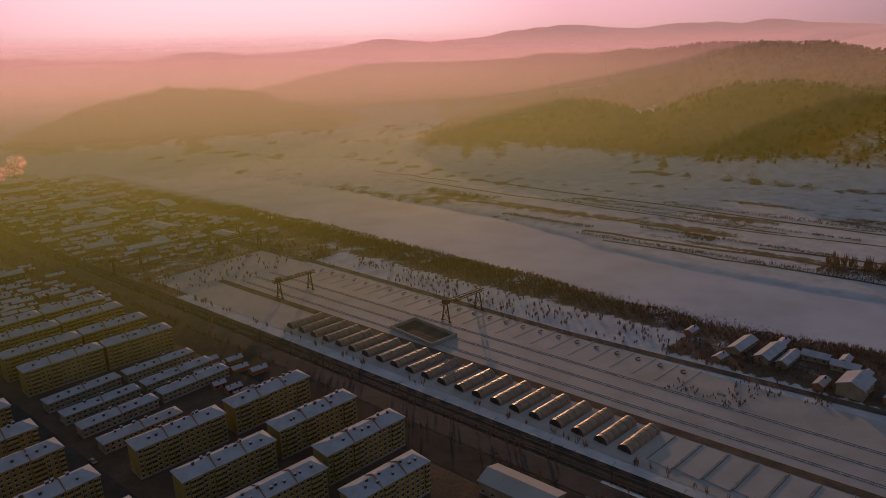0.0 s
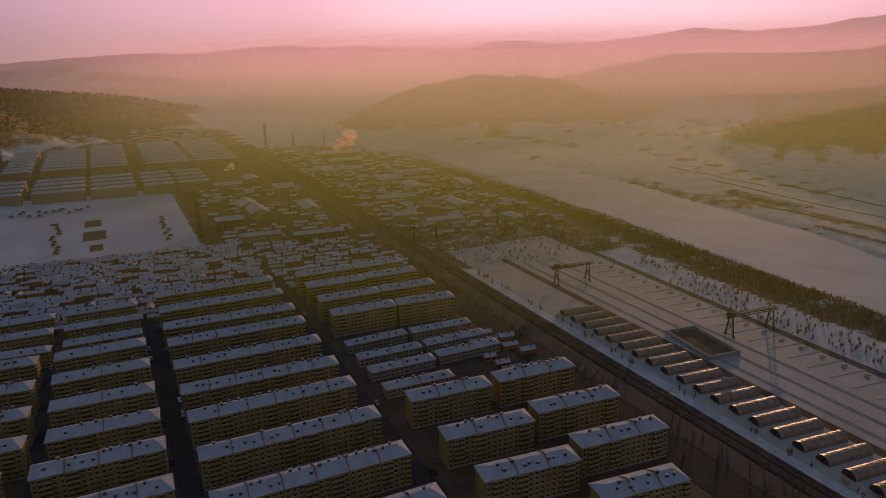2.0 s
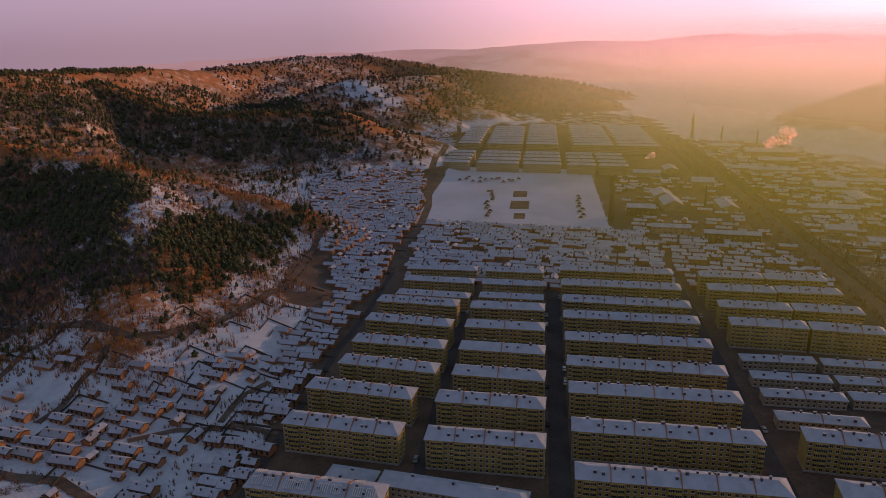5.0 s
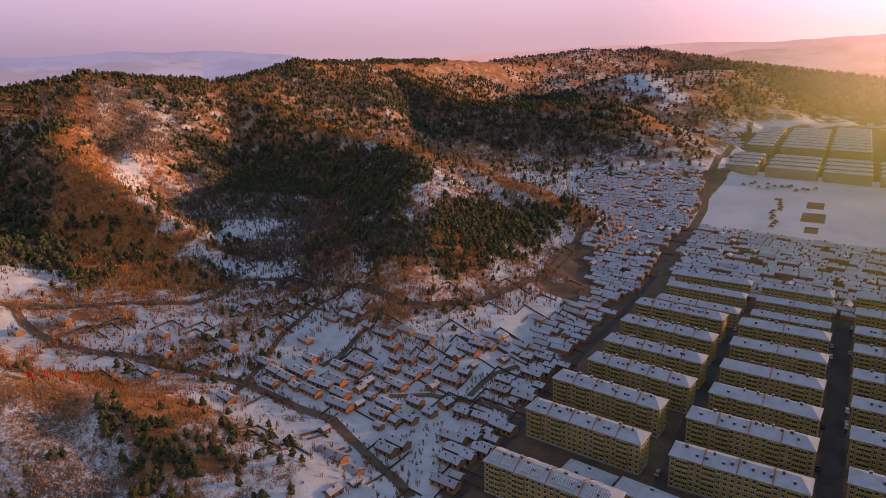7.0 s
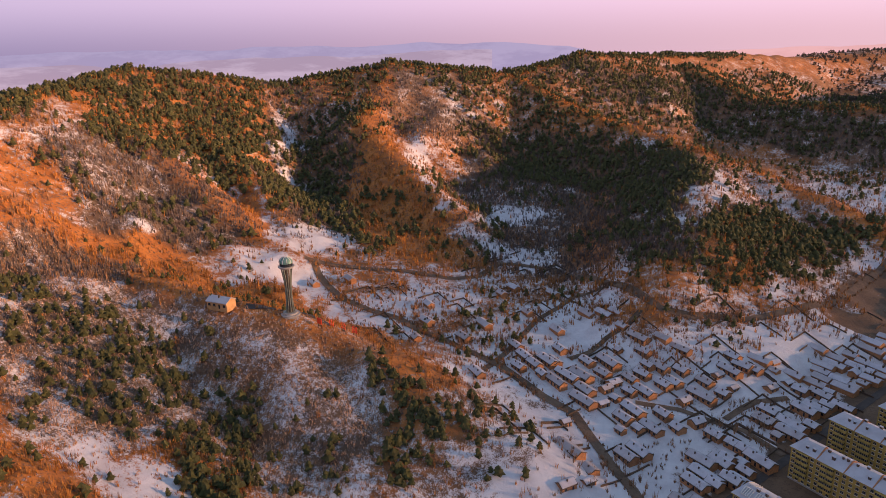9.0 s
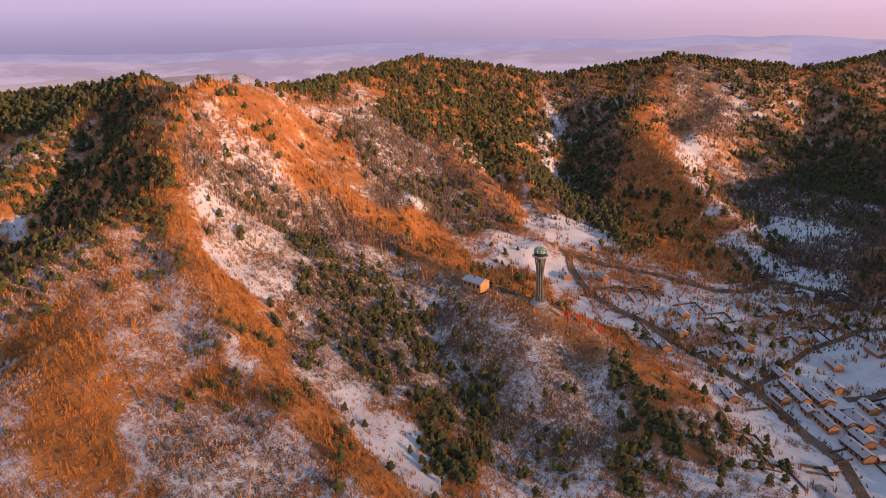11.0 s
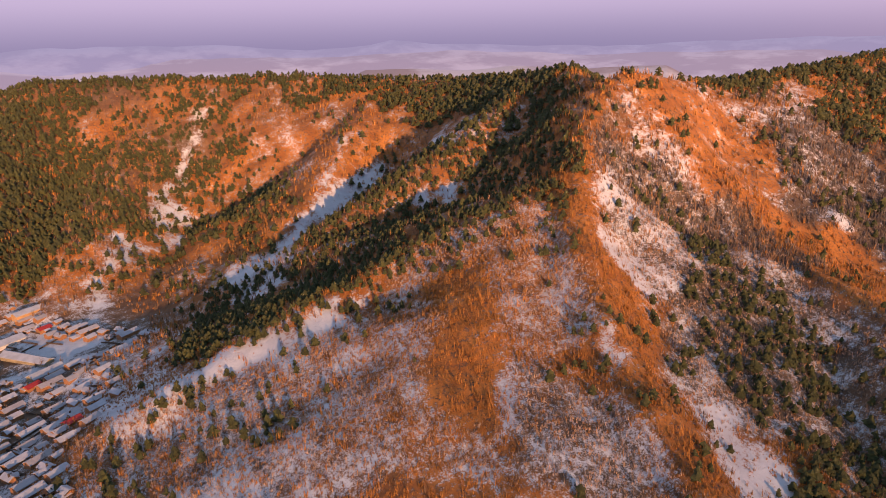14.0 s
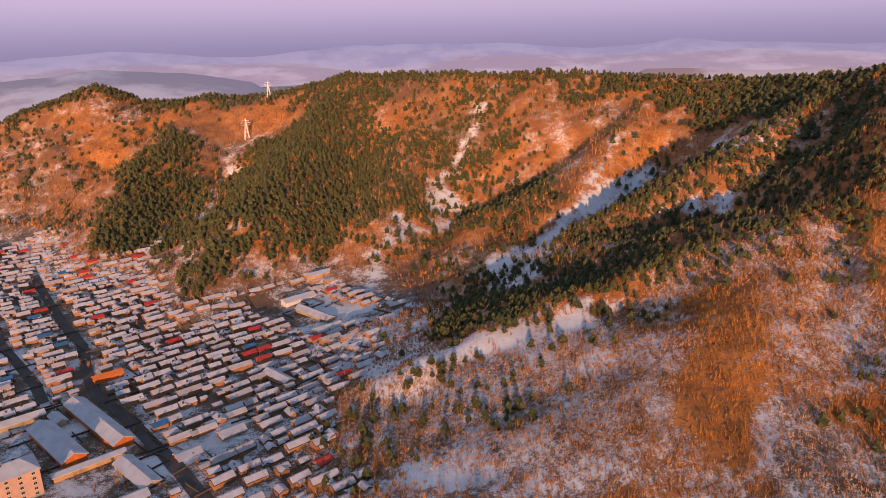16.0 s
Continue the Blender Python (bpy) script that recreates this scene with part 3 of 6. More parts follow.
# crests with a band of russet oaks: index of the ridge, half width
CRESTS = [(0, 7), (14, 9), (15, 8), (16, 9), (17, 8), (18, 8), (1, 3.5), (20, 10)]


def russet(x, y):
    """How thick the russet oaks stand, from 0 to 1."""
    d = cover("oak", x, y)
    ragged = 1 + 0.7 * fbm(x, y, 30, 3, 29)
    for k, half in CRESTS:
        d = np.maximum(d, 0.8 * np.clip(1.7 - along(x, y, RIDGES[k][2])[0] / (half * ragged), 0, 1))
    return d


def snow_and_litter(x, y, z):
    """Ground cover: how much snow lies, and how much of the rest is russet leaf litter."""
    a, b = ungrid(x, y)
    hill = np.clip((z - 5) / 14, 0, 1)
    # the open plain is white, the slopes are half bare; built-up ground is trodden, and darkened for the shade between
    # buildings
    snow = 0.95 - 0.45 * hill
    snow = np.where(y < 150, np.minimum(snow, 0.48), snow)
    far_wood = np.clip((y - 780) / 80, 0, 1) * hill
    snow = snow * (1 - 0.95 * far_wood)
    town = ((b > np.where(a < -430, -255, -180)) & (b < 212) & (a < -120) & (a > -1380)) | ((a > 120) & (b > -270) & (b < 40) & (a < 650))
    sports = (a > -826) & (a < -562) & (b > -110) & (b < 58)
    snow = np.where(town & (hill < 0.2) & ~sports, np.where(a > 0, 0.5 + 0.5 * fbm(x, y, 13, 2, 57), 0.2), snow)
    flats = (a > -440) & (a < -110) & (b > -96) & (b < 184)
    snow = np.where(flats, 0.02, snow)
    east = (b > 212) & (b < 350) & (a < -430) & (a > -1100)
    snow = np.where(east, 0.4, snow)
    bank = (b > 348) & (b < 392) & (a > -1000) & (a < 80)
    snow = np.where(bank, 0.3 + 0.5 * fbm(x, y, 18, 2, 59), snow)
    snow = np.where((b > 322) & (b < 392) & (a > -160) & (a < 80), 0.3 + 0.4 * fbm(x, y, 12, 2, 61), snow)
    marsh = (b > 488) & (z < 4)
    snow = np.where(marsh, 0.78 + 0.9 * fbm(a * 0.12, b, 16, 3, 47), snow)
    snow = np.where((y < -360) & (hill < 0.7) & (a < 420), np.minimum(snow, 0.45), snow)
    snow = snow - 0.1 * np.clip((-y - 420) / 60, 0, 1) * hill
    village = (b < -112) & (b > -330) & (a > -340) & (a < -110) & (hill < 0.5)
    snow = np.where(village, 0.82 + 0.5 * fbm(x, y, 22, 2, 53), snow)
    snow = snow - 0.06 * np.clip((np.hypot(x, y) - 560) / 120, 0, 1) * hill * (x < -450)
    snow = snow - 0.12 * wood_density(x, y) * hill
    pale, red, grey, grass = cover("pale", x, y) * hill, russet(x, y) * hill, cover("grey", x, y) * hill, cover("grass", x, y) * hill
    snow = snow + 0.1 * pale * (1 - 0.6 * grey) - 0.2 * red * (1 - 0.5 * pale) + np.where(np.hypot(x, y) < 330, 0.05, -0.03) * grey - 0.16 * grass
    deep = cover("snow", x, y)
    snow = snow * (1 - deep) + (0.78 + 0.4 * fbm(x, y, 7, 3, 43)) * deep
    litter = np.clip(hill * (0.7 + 1.2 * fbm(x, y, 90, 3, 51)) - 0.5 * far_wood - 0.9 * np.maximum(grey, 0.3 * pale) + 0.8 * red + 0.8 * grass, 0, 1)
    return snow, litter


def spread(inner_lo, inner_hi, step, outer, growth):
    """Grid lines: even in the middle, wider and wider outside."""
    lines = list(np.arange(inner_lo, inner_hi + 0.1, step))
    d = step
    while lines[-1] < outer:
        d *= growth
        lines.append(lines[-1] + d)
    d = step
    while lines[0] > -outer:
        d *= growth
        lines.insert(0, lines[0] - d)
    return np.array(lines)


def sheet(name, xs, ys, z, mat):
    nx, ny = len(xs), len(ys)
    gx, gy = np.meshgrid(xs, ys)
    verts = np.stack([gx.ravel(), gy.ravel(), z.ravel()], 1)
    i = (np.arange(ny - 1)[:, None] * nx + np.arange(nx - 1)[None, :]).ravel()
    faces = np.stack([i, i + 1, i + 1 + nx, i + nx], 1)
    me = bpy.data.meshes.new(name)
    me.vertices.add(len(verts)), me.loops.add(faces.size), me.polygons.add(len(faces))
    me.vertices.foreach_set("co", verts.ravel())
    me.loops.foreach_set("vertex_index", faces.ravel())
    me.polygons.foreach_set("loop_start", np.arange(0, faces.size, 4))
    me.polygons.foreach_set("use_smooth", np.ones(len(faces), bool))
    me.update()
    me.materials.append(mat)
    return new(name, me)


XS = spread(-900, 420, 4.0, 3650, 1.07)
YS = spread(-860, 520, 4.0, 3650, 1.07)
GX, GY = np.meshgrid(XS, YS)
GZ = height(GX, GY)
ground = tagged(sheet("ground", XS, YS, GZ, M_GROUND), "snow-covered valley floor and brushy brown hillsides", "ground", kind="structure")

for key, values in zip(("snow_cover", "leaf_litter"), snow_and_litter(GX.ravel(), GY.ravel(), GZ.ravel())):
    layer = ground.data.attributes.new(key, "FLOAT", "POINT")
    layer.data.foreach_set("value", values.astype(np.float32))


def level(x, y):
    """The height of the drawn ground at one place."""
    i = min(max(int(np.searchsorted(XS, x)) - 1, 0), len(XS) - 2)
    j = min(max(int(np.searchsorted(YS, y)) - 1, 0), len(YS) - 2)
    s, t = (x - XS[i]) / (XS[i + 1] - XS[i]), (y - YS[j]) / (YS[j + 1] - YS[j])
    return float((GZ[j, i] * (1 - s) + GZ[j, i + 1] * s) * (1 - t) + (GZ[j + 1, i] * (1 - s) + GZ[j + 1, i + 1] * s) * t)


class Mesh:
    """Gathers boxes, prisms and strips into one mesh."""

    def __init__(self):
        self.v, self.f, self.m = [], [], []

    def face(self, points, m=0):
        n = len(self.v)
        self.v.extend(tuple(p) for p in points)
        self.f.append(tuple(range(n, n + len(points))))
        self.m.append(m)

    def box(self, x0, y0, z0, x1, y1, z1, m=0):
        n = len(self.v)
        self.v.extend([(x0, y0, z0), (x1, y0, z0), (x1, y1, z0), (x0, y1, z0), (x0, y0, z1), (x1, y0, z1), (x1, y1, z1), (x0, y1, z1)])
        for q in ((3, 2, 1, 0), (4, 5, 6, 7), (0, 1, 5, 4), (1, 2, 6, 5), (2, 3, 7, 6), (3, 0, 4, 7)):
            self.f.append(tuple(n + i for i in q))
            self.m.append(m)

    def prism(self, profile, x0, x1, m=0):
        """A profile in y and z drawn out along x."""
        n, k = len(self.v), len(profile)
        self.v.extend((x0, y, z) for y, z in profile)
        self.v.extend((x1, y, z) for y, z in profile)
        for i in range(k):
            j = (i + 1) % k
            self.f.append((n + i, n + k + i, n + k + j, n + j))
            self.m.append(m)
        self.f.append(tuple(range(n, n + k)))
        self.f.append(tuple(range(n + 2 * k - 1, n + k - 1, -1)))
        self.m.extend((m, m))

    def beam(self, p, q, r, m=0):
        """A square bar from p to q."""
        p, q = Vector(p), Vector(q)
        d = (q - p).normalized()
        s = d.cross(Vector((0, 0, 1)) if abs(d.z) < 0.9 else Vector((1, 0, 0))).normalized() * r
        t = d.cross(s).normalized() * r
        n = len(self.v)
        for c in (p, q):
            self.v.extend(tuple(c + i * s + j * t) for i, j in ((-1, -1), (1, -1), (1, 1), (-1, 1)))
        for i in range(4):
            j = (i + 1) % 4
            self.f.append((n + i, n + j, n + 4 + j, n + 4 + i))
            self.m.append(m)
        self.f.extend([(n + 3, n + 2, n + 1, n), (n + 4, n + 5, n + 6, n + 7)])
        self.m.extend((m, m))

    def tube(self, rings, sides=12, m=0, caps=True):
        """Rings of (x, y, z, radius) joined into a round body."""
        n = len(self.v)
        for x, y, z, r in rings:
            self.v.extend((x + r * math.cos(i * math.tau / sides), y + r * math.sin(i * math.tau / sides), z) for i in range(sides))
        for k in range(len(rings) - 1):
            for i in range(sides):
                j = (i + 1) % sides
                self.f.append((n + k * sides + i, n + k * sides + j, n + (k + 1) * sides + j, n + (k + 1) * sides + i))
                self.m.append(m)
        if caps:
            self.f.append(tuple(n + i for i in range(sides - 1, -1, -1)))
            self.f.append(tuple(n + (len(rings) - 1) * sides + i for i in range(sides)))
            self.m.extend((m, m))

    def data(self, name, *mats):
        me = bpy.data.meshes.new(name)
        me.from_pydata(self.v, [], self.f)
        for mat in mats:
            me.materials.append(mat)
        if len(mats) > 1:
            me.polygons.foreach_set("material_index", self.m)
        me.update()
        return me


def part(name, mesh, mats, parent=None, label=""):
    """Links a mesh as one object, under a thing or a part."""
    ob = new(name, mesh.data(name, *(mats if isinstance(mats, tuple) else (mats,))))
    if parent is not None:
        ob.parent = parent
    return tagged(ob, label)


def strip(name, line, width, mat, lift=0.12, label="", category="", kind="structure", step=4.0):
    """A road or path laid on the ground along a line of (x, y)."""
    pts = []
    for (x0, y0), (x1, y1) in zip(line, line[1:]):
        n = max(1, int(math.hypot(x1 - x0, y1 - y0) / step))
        pts.extend((x0 + (x1 - x0) * i / n, y0 + (y1 - y0) * i / n) for i in range(n))
    pts.append(line[-1])
    cells = max(1, int(width / 3))
    m = Mesh()
    rows = []
    for i, (x, y) in enumerate(pts):
        (xa, ya), (xb, yb) = pts[max(0, i - 1)], pts[min(len(pts) - 1, i + 1)]
        d = math.hypot(xb - xa, yb - ya) or 1
        nx, ny = -(yb - ya) / d, (xb - xa) / d
        row = []
        for c in range(cells + 1):
            w = (c / cells - 0.5) * width
            px, py = x + nx * w, y + ny * w
            row.append(len(m.v))
            m.v.append((px, py, level(px, py) + lift))
        rows.append(row)
    for r, s in zip(rows, rows[1:]):
        for c in range(cells):
            m.f.append((r[c + 1], r[c], s[c], s[c + 1]))
            m.m.append(0)
    ob = new(name, m.data(name, mat))
    return tagged(ob, label, category, kind=kind)


# ---- river, roads, railway ----
m = Mesh()
rows = []
for i in range(len(RIVER) - 1):
    (x0, y0, w0), (x1, y1, w1) = RIVER[i], RIVER[i + 1]
    for s in (0, 0.34, 0.67):
        rows.append((x0 + s * (x1 - x0), y0 + s * (y1 - y0), w0 + s * (w1 - w0) + 16, x1 - x0, y1 - y0))
for x, y, w, dx, dy in rows:
    d = math.hypot(dx, dy)
    m.v.extend([(x - dy / d * w, y + dx / d * w, -1.6), (x + dy / d * w, y - dx / d * w, -1.6)])
for i in range(len(rows) - 1):
    m.f.append((2 * i, 2 * i + 1, 2 * i + 3, 2 * i + 2))
    m.m.append(0)
tagged(new("river", m.data("river", M_ICE)), "wide frozen river under smooth snow", "river", kind="structure")

strip("road", [grid(-1150, 198), grid(200, 196)], 10, M_ROAD, 0.15, "dark cleared main road beside the railway", "road")
# verge and embankment hold the road corridor's shade in their dark colour
strip("verge", [grid(-1150, 184), grid(200, 182)], 17, M_SHADED_EARTH, 0.08, "bare earth verge along the main road, darkened for shade", "verge")
strip("embankment", [grid(-1150, 210), grid(200, 208)], 10, M_SHADED_EARTH, 0.1, "brown railway embankment with dry grass, darkened for shade", "embankment")
for b in (88, 9.5, -43):
    strip("street", [grid(-432, b), grid(-120, b)], 8 if b > 0 else 5, M_ROAD, 0.15, "dark street between apartment blocks", "street")
strip("street", [grid(-100, -104), grid(-300, -104), grid(-345, -101), grid(-425, -101)], 3.4, M_ROAD, 0.15, "narrow dark street along the old houses", "street")
CANAL = [grid(-425, -101), grid(-490, -105), grid(-539, -102), grid(-618, -107), grid(-751, -128), grid(-861, -130), grid(-978, -121), grid(-1378, -162)]
strip("canal", CANAL, 7, M_EARTH, 0.2, "dark walled ditch winding past the houses", "ditch")
OLD_STREETS = ([(310, -449), (277, -408), (244, -369), (212, -334), (189, -298), (174, -278), (147, -256), (122, -231), (102, -208), (80, -182)], [(300, -385), (259, -336), (212, -291), (196, -272)])
strip("street", OLD_STREETS[0], 5.5, M_ROAD, 0.2, "dark trodden street through the old town", "street")
strip("street", OLD_STREETS[1], 5, M_ROAD, 0.2, "dark trodden street through the old town", "street")
LANES = (
    ((-360, -179), (-368, -167), (-370, -142), (-374, -120), (-372, -90), (-380, -76), (-404, -67), (-406, -54), (-405, -33), (-388, -9), (-362, 10), (-346, 21), (-340, 28), (-340, 42), (-350, 66), (-358, 80), (-367, 93), (-391, 120), (-443, 153), (-474, 176), (-502, 198)),
    ((-361, -173), (-354, -168), (-341, -157), (-327, -142), (-319, -124), (-314, -105), (-306, -93), (-299, -77), (-290, -61), (-285, -48), (-274, -35), (-265, -25), (-256, -11), (-242, -4), (-227, 4), (-214, 12), (-204, 16)),
    ((-275, -54), (-296, -46), (-318, -40), (-334, -36), (-355, -25), (-369, -19), (-372, 1)),
    ((-300, -16), (-309, -7), (-321, 1), (-329, 11), (-338, 17)),
    ((-248, 68), (-263, 56), (-272, 32), (-272, 14)),
    ((-270, 50), (-279, 57), (-286, 64), (-293, 79)),
)
for line in LANES:
    strip("lane", line, 4.5 if len(line) > 12 else 3, M_EARTH, 0.25, "narrow brown village lane between snowy yards", "lane")

# the goods yard: ground, tracks, loading strips
strip("goods_yard", [grid(-480, 268), grid(120, 262)], 90, M_YARD, 0.1, "trodden snowy ground of the goods yard", "yard")


def track(b, a0, a1, ballast=M_BED):
    """Two rails on a dark sleeper bed."""
    ob = new("railway_track")
    x, y = grid((a0 + a1) / 2, b)
    ob.matrix_world = Matrix.Translation((x, y, 0.13 if ballast is M_BED else 0.25)) @ Matrix.Rotation(V_ANG, 4, "Z")
    half = (a1 - a0) / 2
    bed = Mesh()
    bed.prism([(-1.3, -0.3), (1.3, -0.3), (1.0, 0.0), (-1.0, 0.0)], -half, half)
    part("bed", bed, ballast, ob)
    for s in (-0.72, 0.72):
        r = Mesh()
        r.box(-half, s - 0.05, 0.0, half, s + 0.05, 0.12)
        part("rail", r, M_STEEL, ob, "dark steel rail")
    tagged(ob, "railway track on a dark bed in the snow", "railway track", "tracks in the goods yard")


for b in (205.5, 210.5):
    track(b, -1100, 120, M_DARKBED)
for b in (260, 271, 283):
    track(b, -430, 60)
strip("yard_road", [grid(-440, 251), grid(100, 251)], 5, M_EARTH, 0.2, "brown cart road beside the sheds", "road")
strip("bank_road", [grid(-560, 322), grid(-210, 313), grid(-97, 317), grid(60, 322)], 5, M_EARTH, 0.2, "brown road behind the goods yard", "road")

# hedges, banks and cart tracks on the far side of the river
rnd = random.Random(17)
for a0, b0, a1, b1, wide in ((-300, 492, -60, 500, 3), (-330, 512, -120, 522, 5), (-520, 545, -430, 552, 6), (-620, 600, -200, 590, 3), (-420, 560, -260, 556, 4), (-560, 640, -100, 630, 4), (-200, 540, 60, 560, 4), (-60, 505, 80, 512, 8), (-700, 620, -560, 622, 3), (-380, 610, -150, 640, 2), (-250, 580, 40, 610, 3)):
    n = 8
    line = [grid(a0 + (a1 - a0) * i / n, b0 + (b1 - b0) * i / n + rnd.uniform(-3, 3)) for i in range(n + 1)]
    strip("field_bank", line, wide, M_EARTH, 0.12, "low brown bank with dry grass between snowy fields", "field bank", step=8.0)


# ---- apartment blocks ----
def window_mesh(w, h):
    """A framed pane that stands in the plane y = 0 and looks towards -y."""
    f = Mesh()
    f.box(-w / 2, -0.06, 0, w / 2, 0.02, h, 0)
    for x0, x1 in ((-w / 2 + 0.08, -0.04), (0.04, w / 2 - 0.08)):
        f.box(x0, -0.075, 0.1, x1, -0.05, h - 0.1, 1)
    f.box(-w / 2 - 0.1, -0.18, -0.1, w / 2 + 0.1, 0.02, 0, 2)
    return f


WINDOW = window_mesh(1.15, 1.1).data("window", M_FRAME, M_DARK, M_TRIM)


def balcony_mesh():
    """A glazed balcony box."""
    f = Mesh()
    f.box(-1.03, -0.85, 0, 1.03, 0.05, 0.78, 0)
    f.box(-0.98, -0.8, 0.78, 0.98, 0.05, 1.7, 1)
    f.box(-1.03, -0.87, 1.7, 1.03, 0.05, 1.9, 0)
    for x in (-1.01, -0.36, 0.3, 0.94):
        f.box(x, -0.85, 0.78, x + 0.07, -0.78, 1.7, 2)
    return f


BALCONY = balcony_mesh().data("balcony", M_BALCONY, M_DARK, M_FRAME)
VENT = Mesh()
VENT.box(-0.5, -0.35, -1.2, 0.5, 0.35, 0.7, 0)
VENT.box(-0.65, -0.5, 0.7, 0.65, 0.5, 0.9, 1)
VENT = VENT.data("roof_vent", M_DARKWALL, M_SNOW)


def join_mesh(into, mesh_data, m4, shift=0):
    """Copies a small mesh into a larger one."""
    n = len(into.v)
    into.v.extend(tuple(m4 @ v.co) for v in mesh_data.vertices)
    for p in mesh_data.polygons:
        into.f.append(tuple(n + i for i in p.vertices))
        into.m.append(p.material_index + shift)


STOREY = 2.05


def block(a, b0, b1, depth=9.5, storeys=6, turn=0.0, near=False, wall=None, units=None, frames=False, label="", bays=True):
    """A slab of flats with a hipped, snow-covered roof, party walls that stand through it, vents, windows and glazed balconies."""
    wall = wall or M_WALL
    x, y = grid(a - depth / 2, (b0 + b1) / 2)
    L, tall = b1 - b0, 0.6 + STOREY * storeys
    ob = new("apartment_block")
    ob.matrix_world = Matrix.Translation((x, y, 0)) @ Matrix.Rotation(U_ANG + turn, 4, "Z")
    tagged(ob, label or "ochre %s-storey apartment block with a snowy hipped roof" % {2: "two", 3: "three", 4: "four", 5: "five", 6: "six"}[storeys], "apartment block", "apartment blocks in rows")
    w = Mesh()
    w.box(-L / 2, -depth / 2, -0.5, L / 2, depth / 2, tall)
    part("wall", w, wall, ob)
    w = Mesh()
    w.box(-L / 2 - 0.08, -depth / 2 - 0.08, -0.5, L / 2 + 0.08, depth / 2 + 0.08, 0.7)
    part("plinth", w, M_CONCRETE, ob, "grey rendered plinth")
    w = Mesh()
    w.box(-L / 2 - 0.45, -depth / 2 - 0.45, tall - 0.3, L / 2 + 0.45, depth / 2 + 0.45, tall + 0.05)
    part("cornice", w, wall, ob)
    # roof with hips at both ends
    rise, over = 0.26 * depth, 0.5
    r = Mesh()
    l, d = L / 2 + over, depth / 2 + over
    e = depth * 0.42
    v = [(-l, -d, tall + 0.06), (l, -d, tall + 0.06), (l, d, tall + 0.06), (-l, d, tall + 0.06), (-l + e, 0, tall + rise), (l - e, 0, tall + rise)]
    n = len(r.v)
    r.v.extend(v)
    for q in ((0, 1, 5, 4), (2, 3, 4, 5), (1, 2, 5), (3, 0, 4), (3, 2, 1, 0)):
        r.f.append(tuple(n + i for i in q))
        r.m.append(0)
    roof = part("roof", r, M_SNOW, ob, "snow-covered hipped roof")
    units = units or max(2, round(L / 11))
    for i in range(1, units):
        px = -L / 2 + L * i / units
        p = Mesh()
        p.prism([(-d, tall + 0.1), (d, tall + 0.1), (0.5, tall + rise + 0.45), (-0.5, tall + rise + 0.45)], px - 0.18, px + 0.18)
        part("party_wall", p, M_BRICK, roof, "low brick wall standing through the roof")
    rnd = random.Random(int(a * 7 + b0 * 13))
    for i in range(units * 3):
        px = -L / 2 + e + (L - 2 * e) * (i + 0.5) / (units * 3) + rnd.uniform(-1, 1)
        side = rnd.choice((-0.12, 0.1, -0.5, -0.6))
        o = new("roof_vent", VENT)
        o.parent = roof
        o.location = (px, side * depth / 2, tall + rise * (1 - abs(side)) + 0.3)
        o.scale = (rnd.uniform(0.6, 1.1), 0.9, rnd.uniform(0.8, 1.25))
    # the side towards the old town, then the gable end towards the railway
    step = 2.2
    cols = int(L / step)
    front = Mesh()
    for c in range(cols):
        px = -L / 2 + (c + 0.5) * L / cols
        bay = bays and c % 4 in (1, 2) and (c // 4) % 3 != 2
        for s in range(storeys):
            z = 0.75 + STOREY * s
            data, at = (BALCONY, (px, -depth / 2, z - 0.4)) if bay and s else (WINDOW, (px, -depth / 2, z + 0.1))
            if near:
                o = new("balcony" if data is BALCONY else "window", data)
                o.parent, o.location = ob, at
            else:
                join_mesh(front, data, Matrix.Translation(at), 0 if data is WINDOW else 3)
    for s in range(storeys):
        for py in (-depth / 4, depth / 4):
            m4 = Matrix.Translation((L / 2, py, 0.85 + STOREY * s)) @ Matrix.Rotation(math.pi / 2, 4, "Z")
            if near:
                o = new("window", WINDOW)
                o.parent, o.matrix_local = ob, m4
            else:
                join_mesh(front, WINDOW, m4)
    if not near:
        tagged(part("far_window", front, (M_FRAME, M_DARK, M_TRIM, M_BALCONY, M_DARK, M_FRAME), ob), kind="stuff")
    if frames:
        slope = math.atan2(rise, depth / 2 + over)
        for i in range(units):
            for k, side in ((-2.2, -1), (2.2, -1), (-2.8, 0.8)):
                f = Mesh()
                px = -L / 2 + L * (i + 0.5) / units + k
                for j in range(5):
                    f.box(-1.5 + 0.75 * j - 0.13, -1.6, 0.55, -1.5 + 0.75 * j + 0.13, 1.6, 0.75)
                f.box(-1.65, -1.6, 0.2, 1.65, -1.4, 0.6)
                f.box(-1.65, 1.4, 0.2, 1.65, 1.6, 0.6)
                o = part("roof_frame", f, M_TRIM, roof, "white slatted frame on the roof")
                o.matrix_local = Matrix.Translation((px, side * depth * 0.27, tall + rise * 0.5)) @ Matrix.Rotation(-slope * side, 4, "X")
    return ob


def row(places, b0, b1, **more):
    """Blocks one behind the other: where the front stands at either end, and whether it is seen from near."""
    for left, right, near in places:
        block((left + right) / 2 - 0.5, b0, b1, turn=(left - right) / (b1 - b0), near=near, **more)


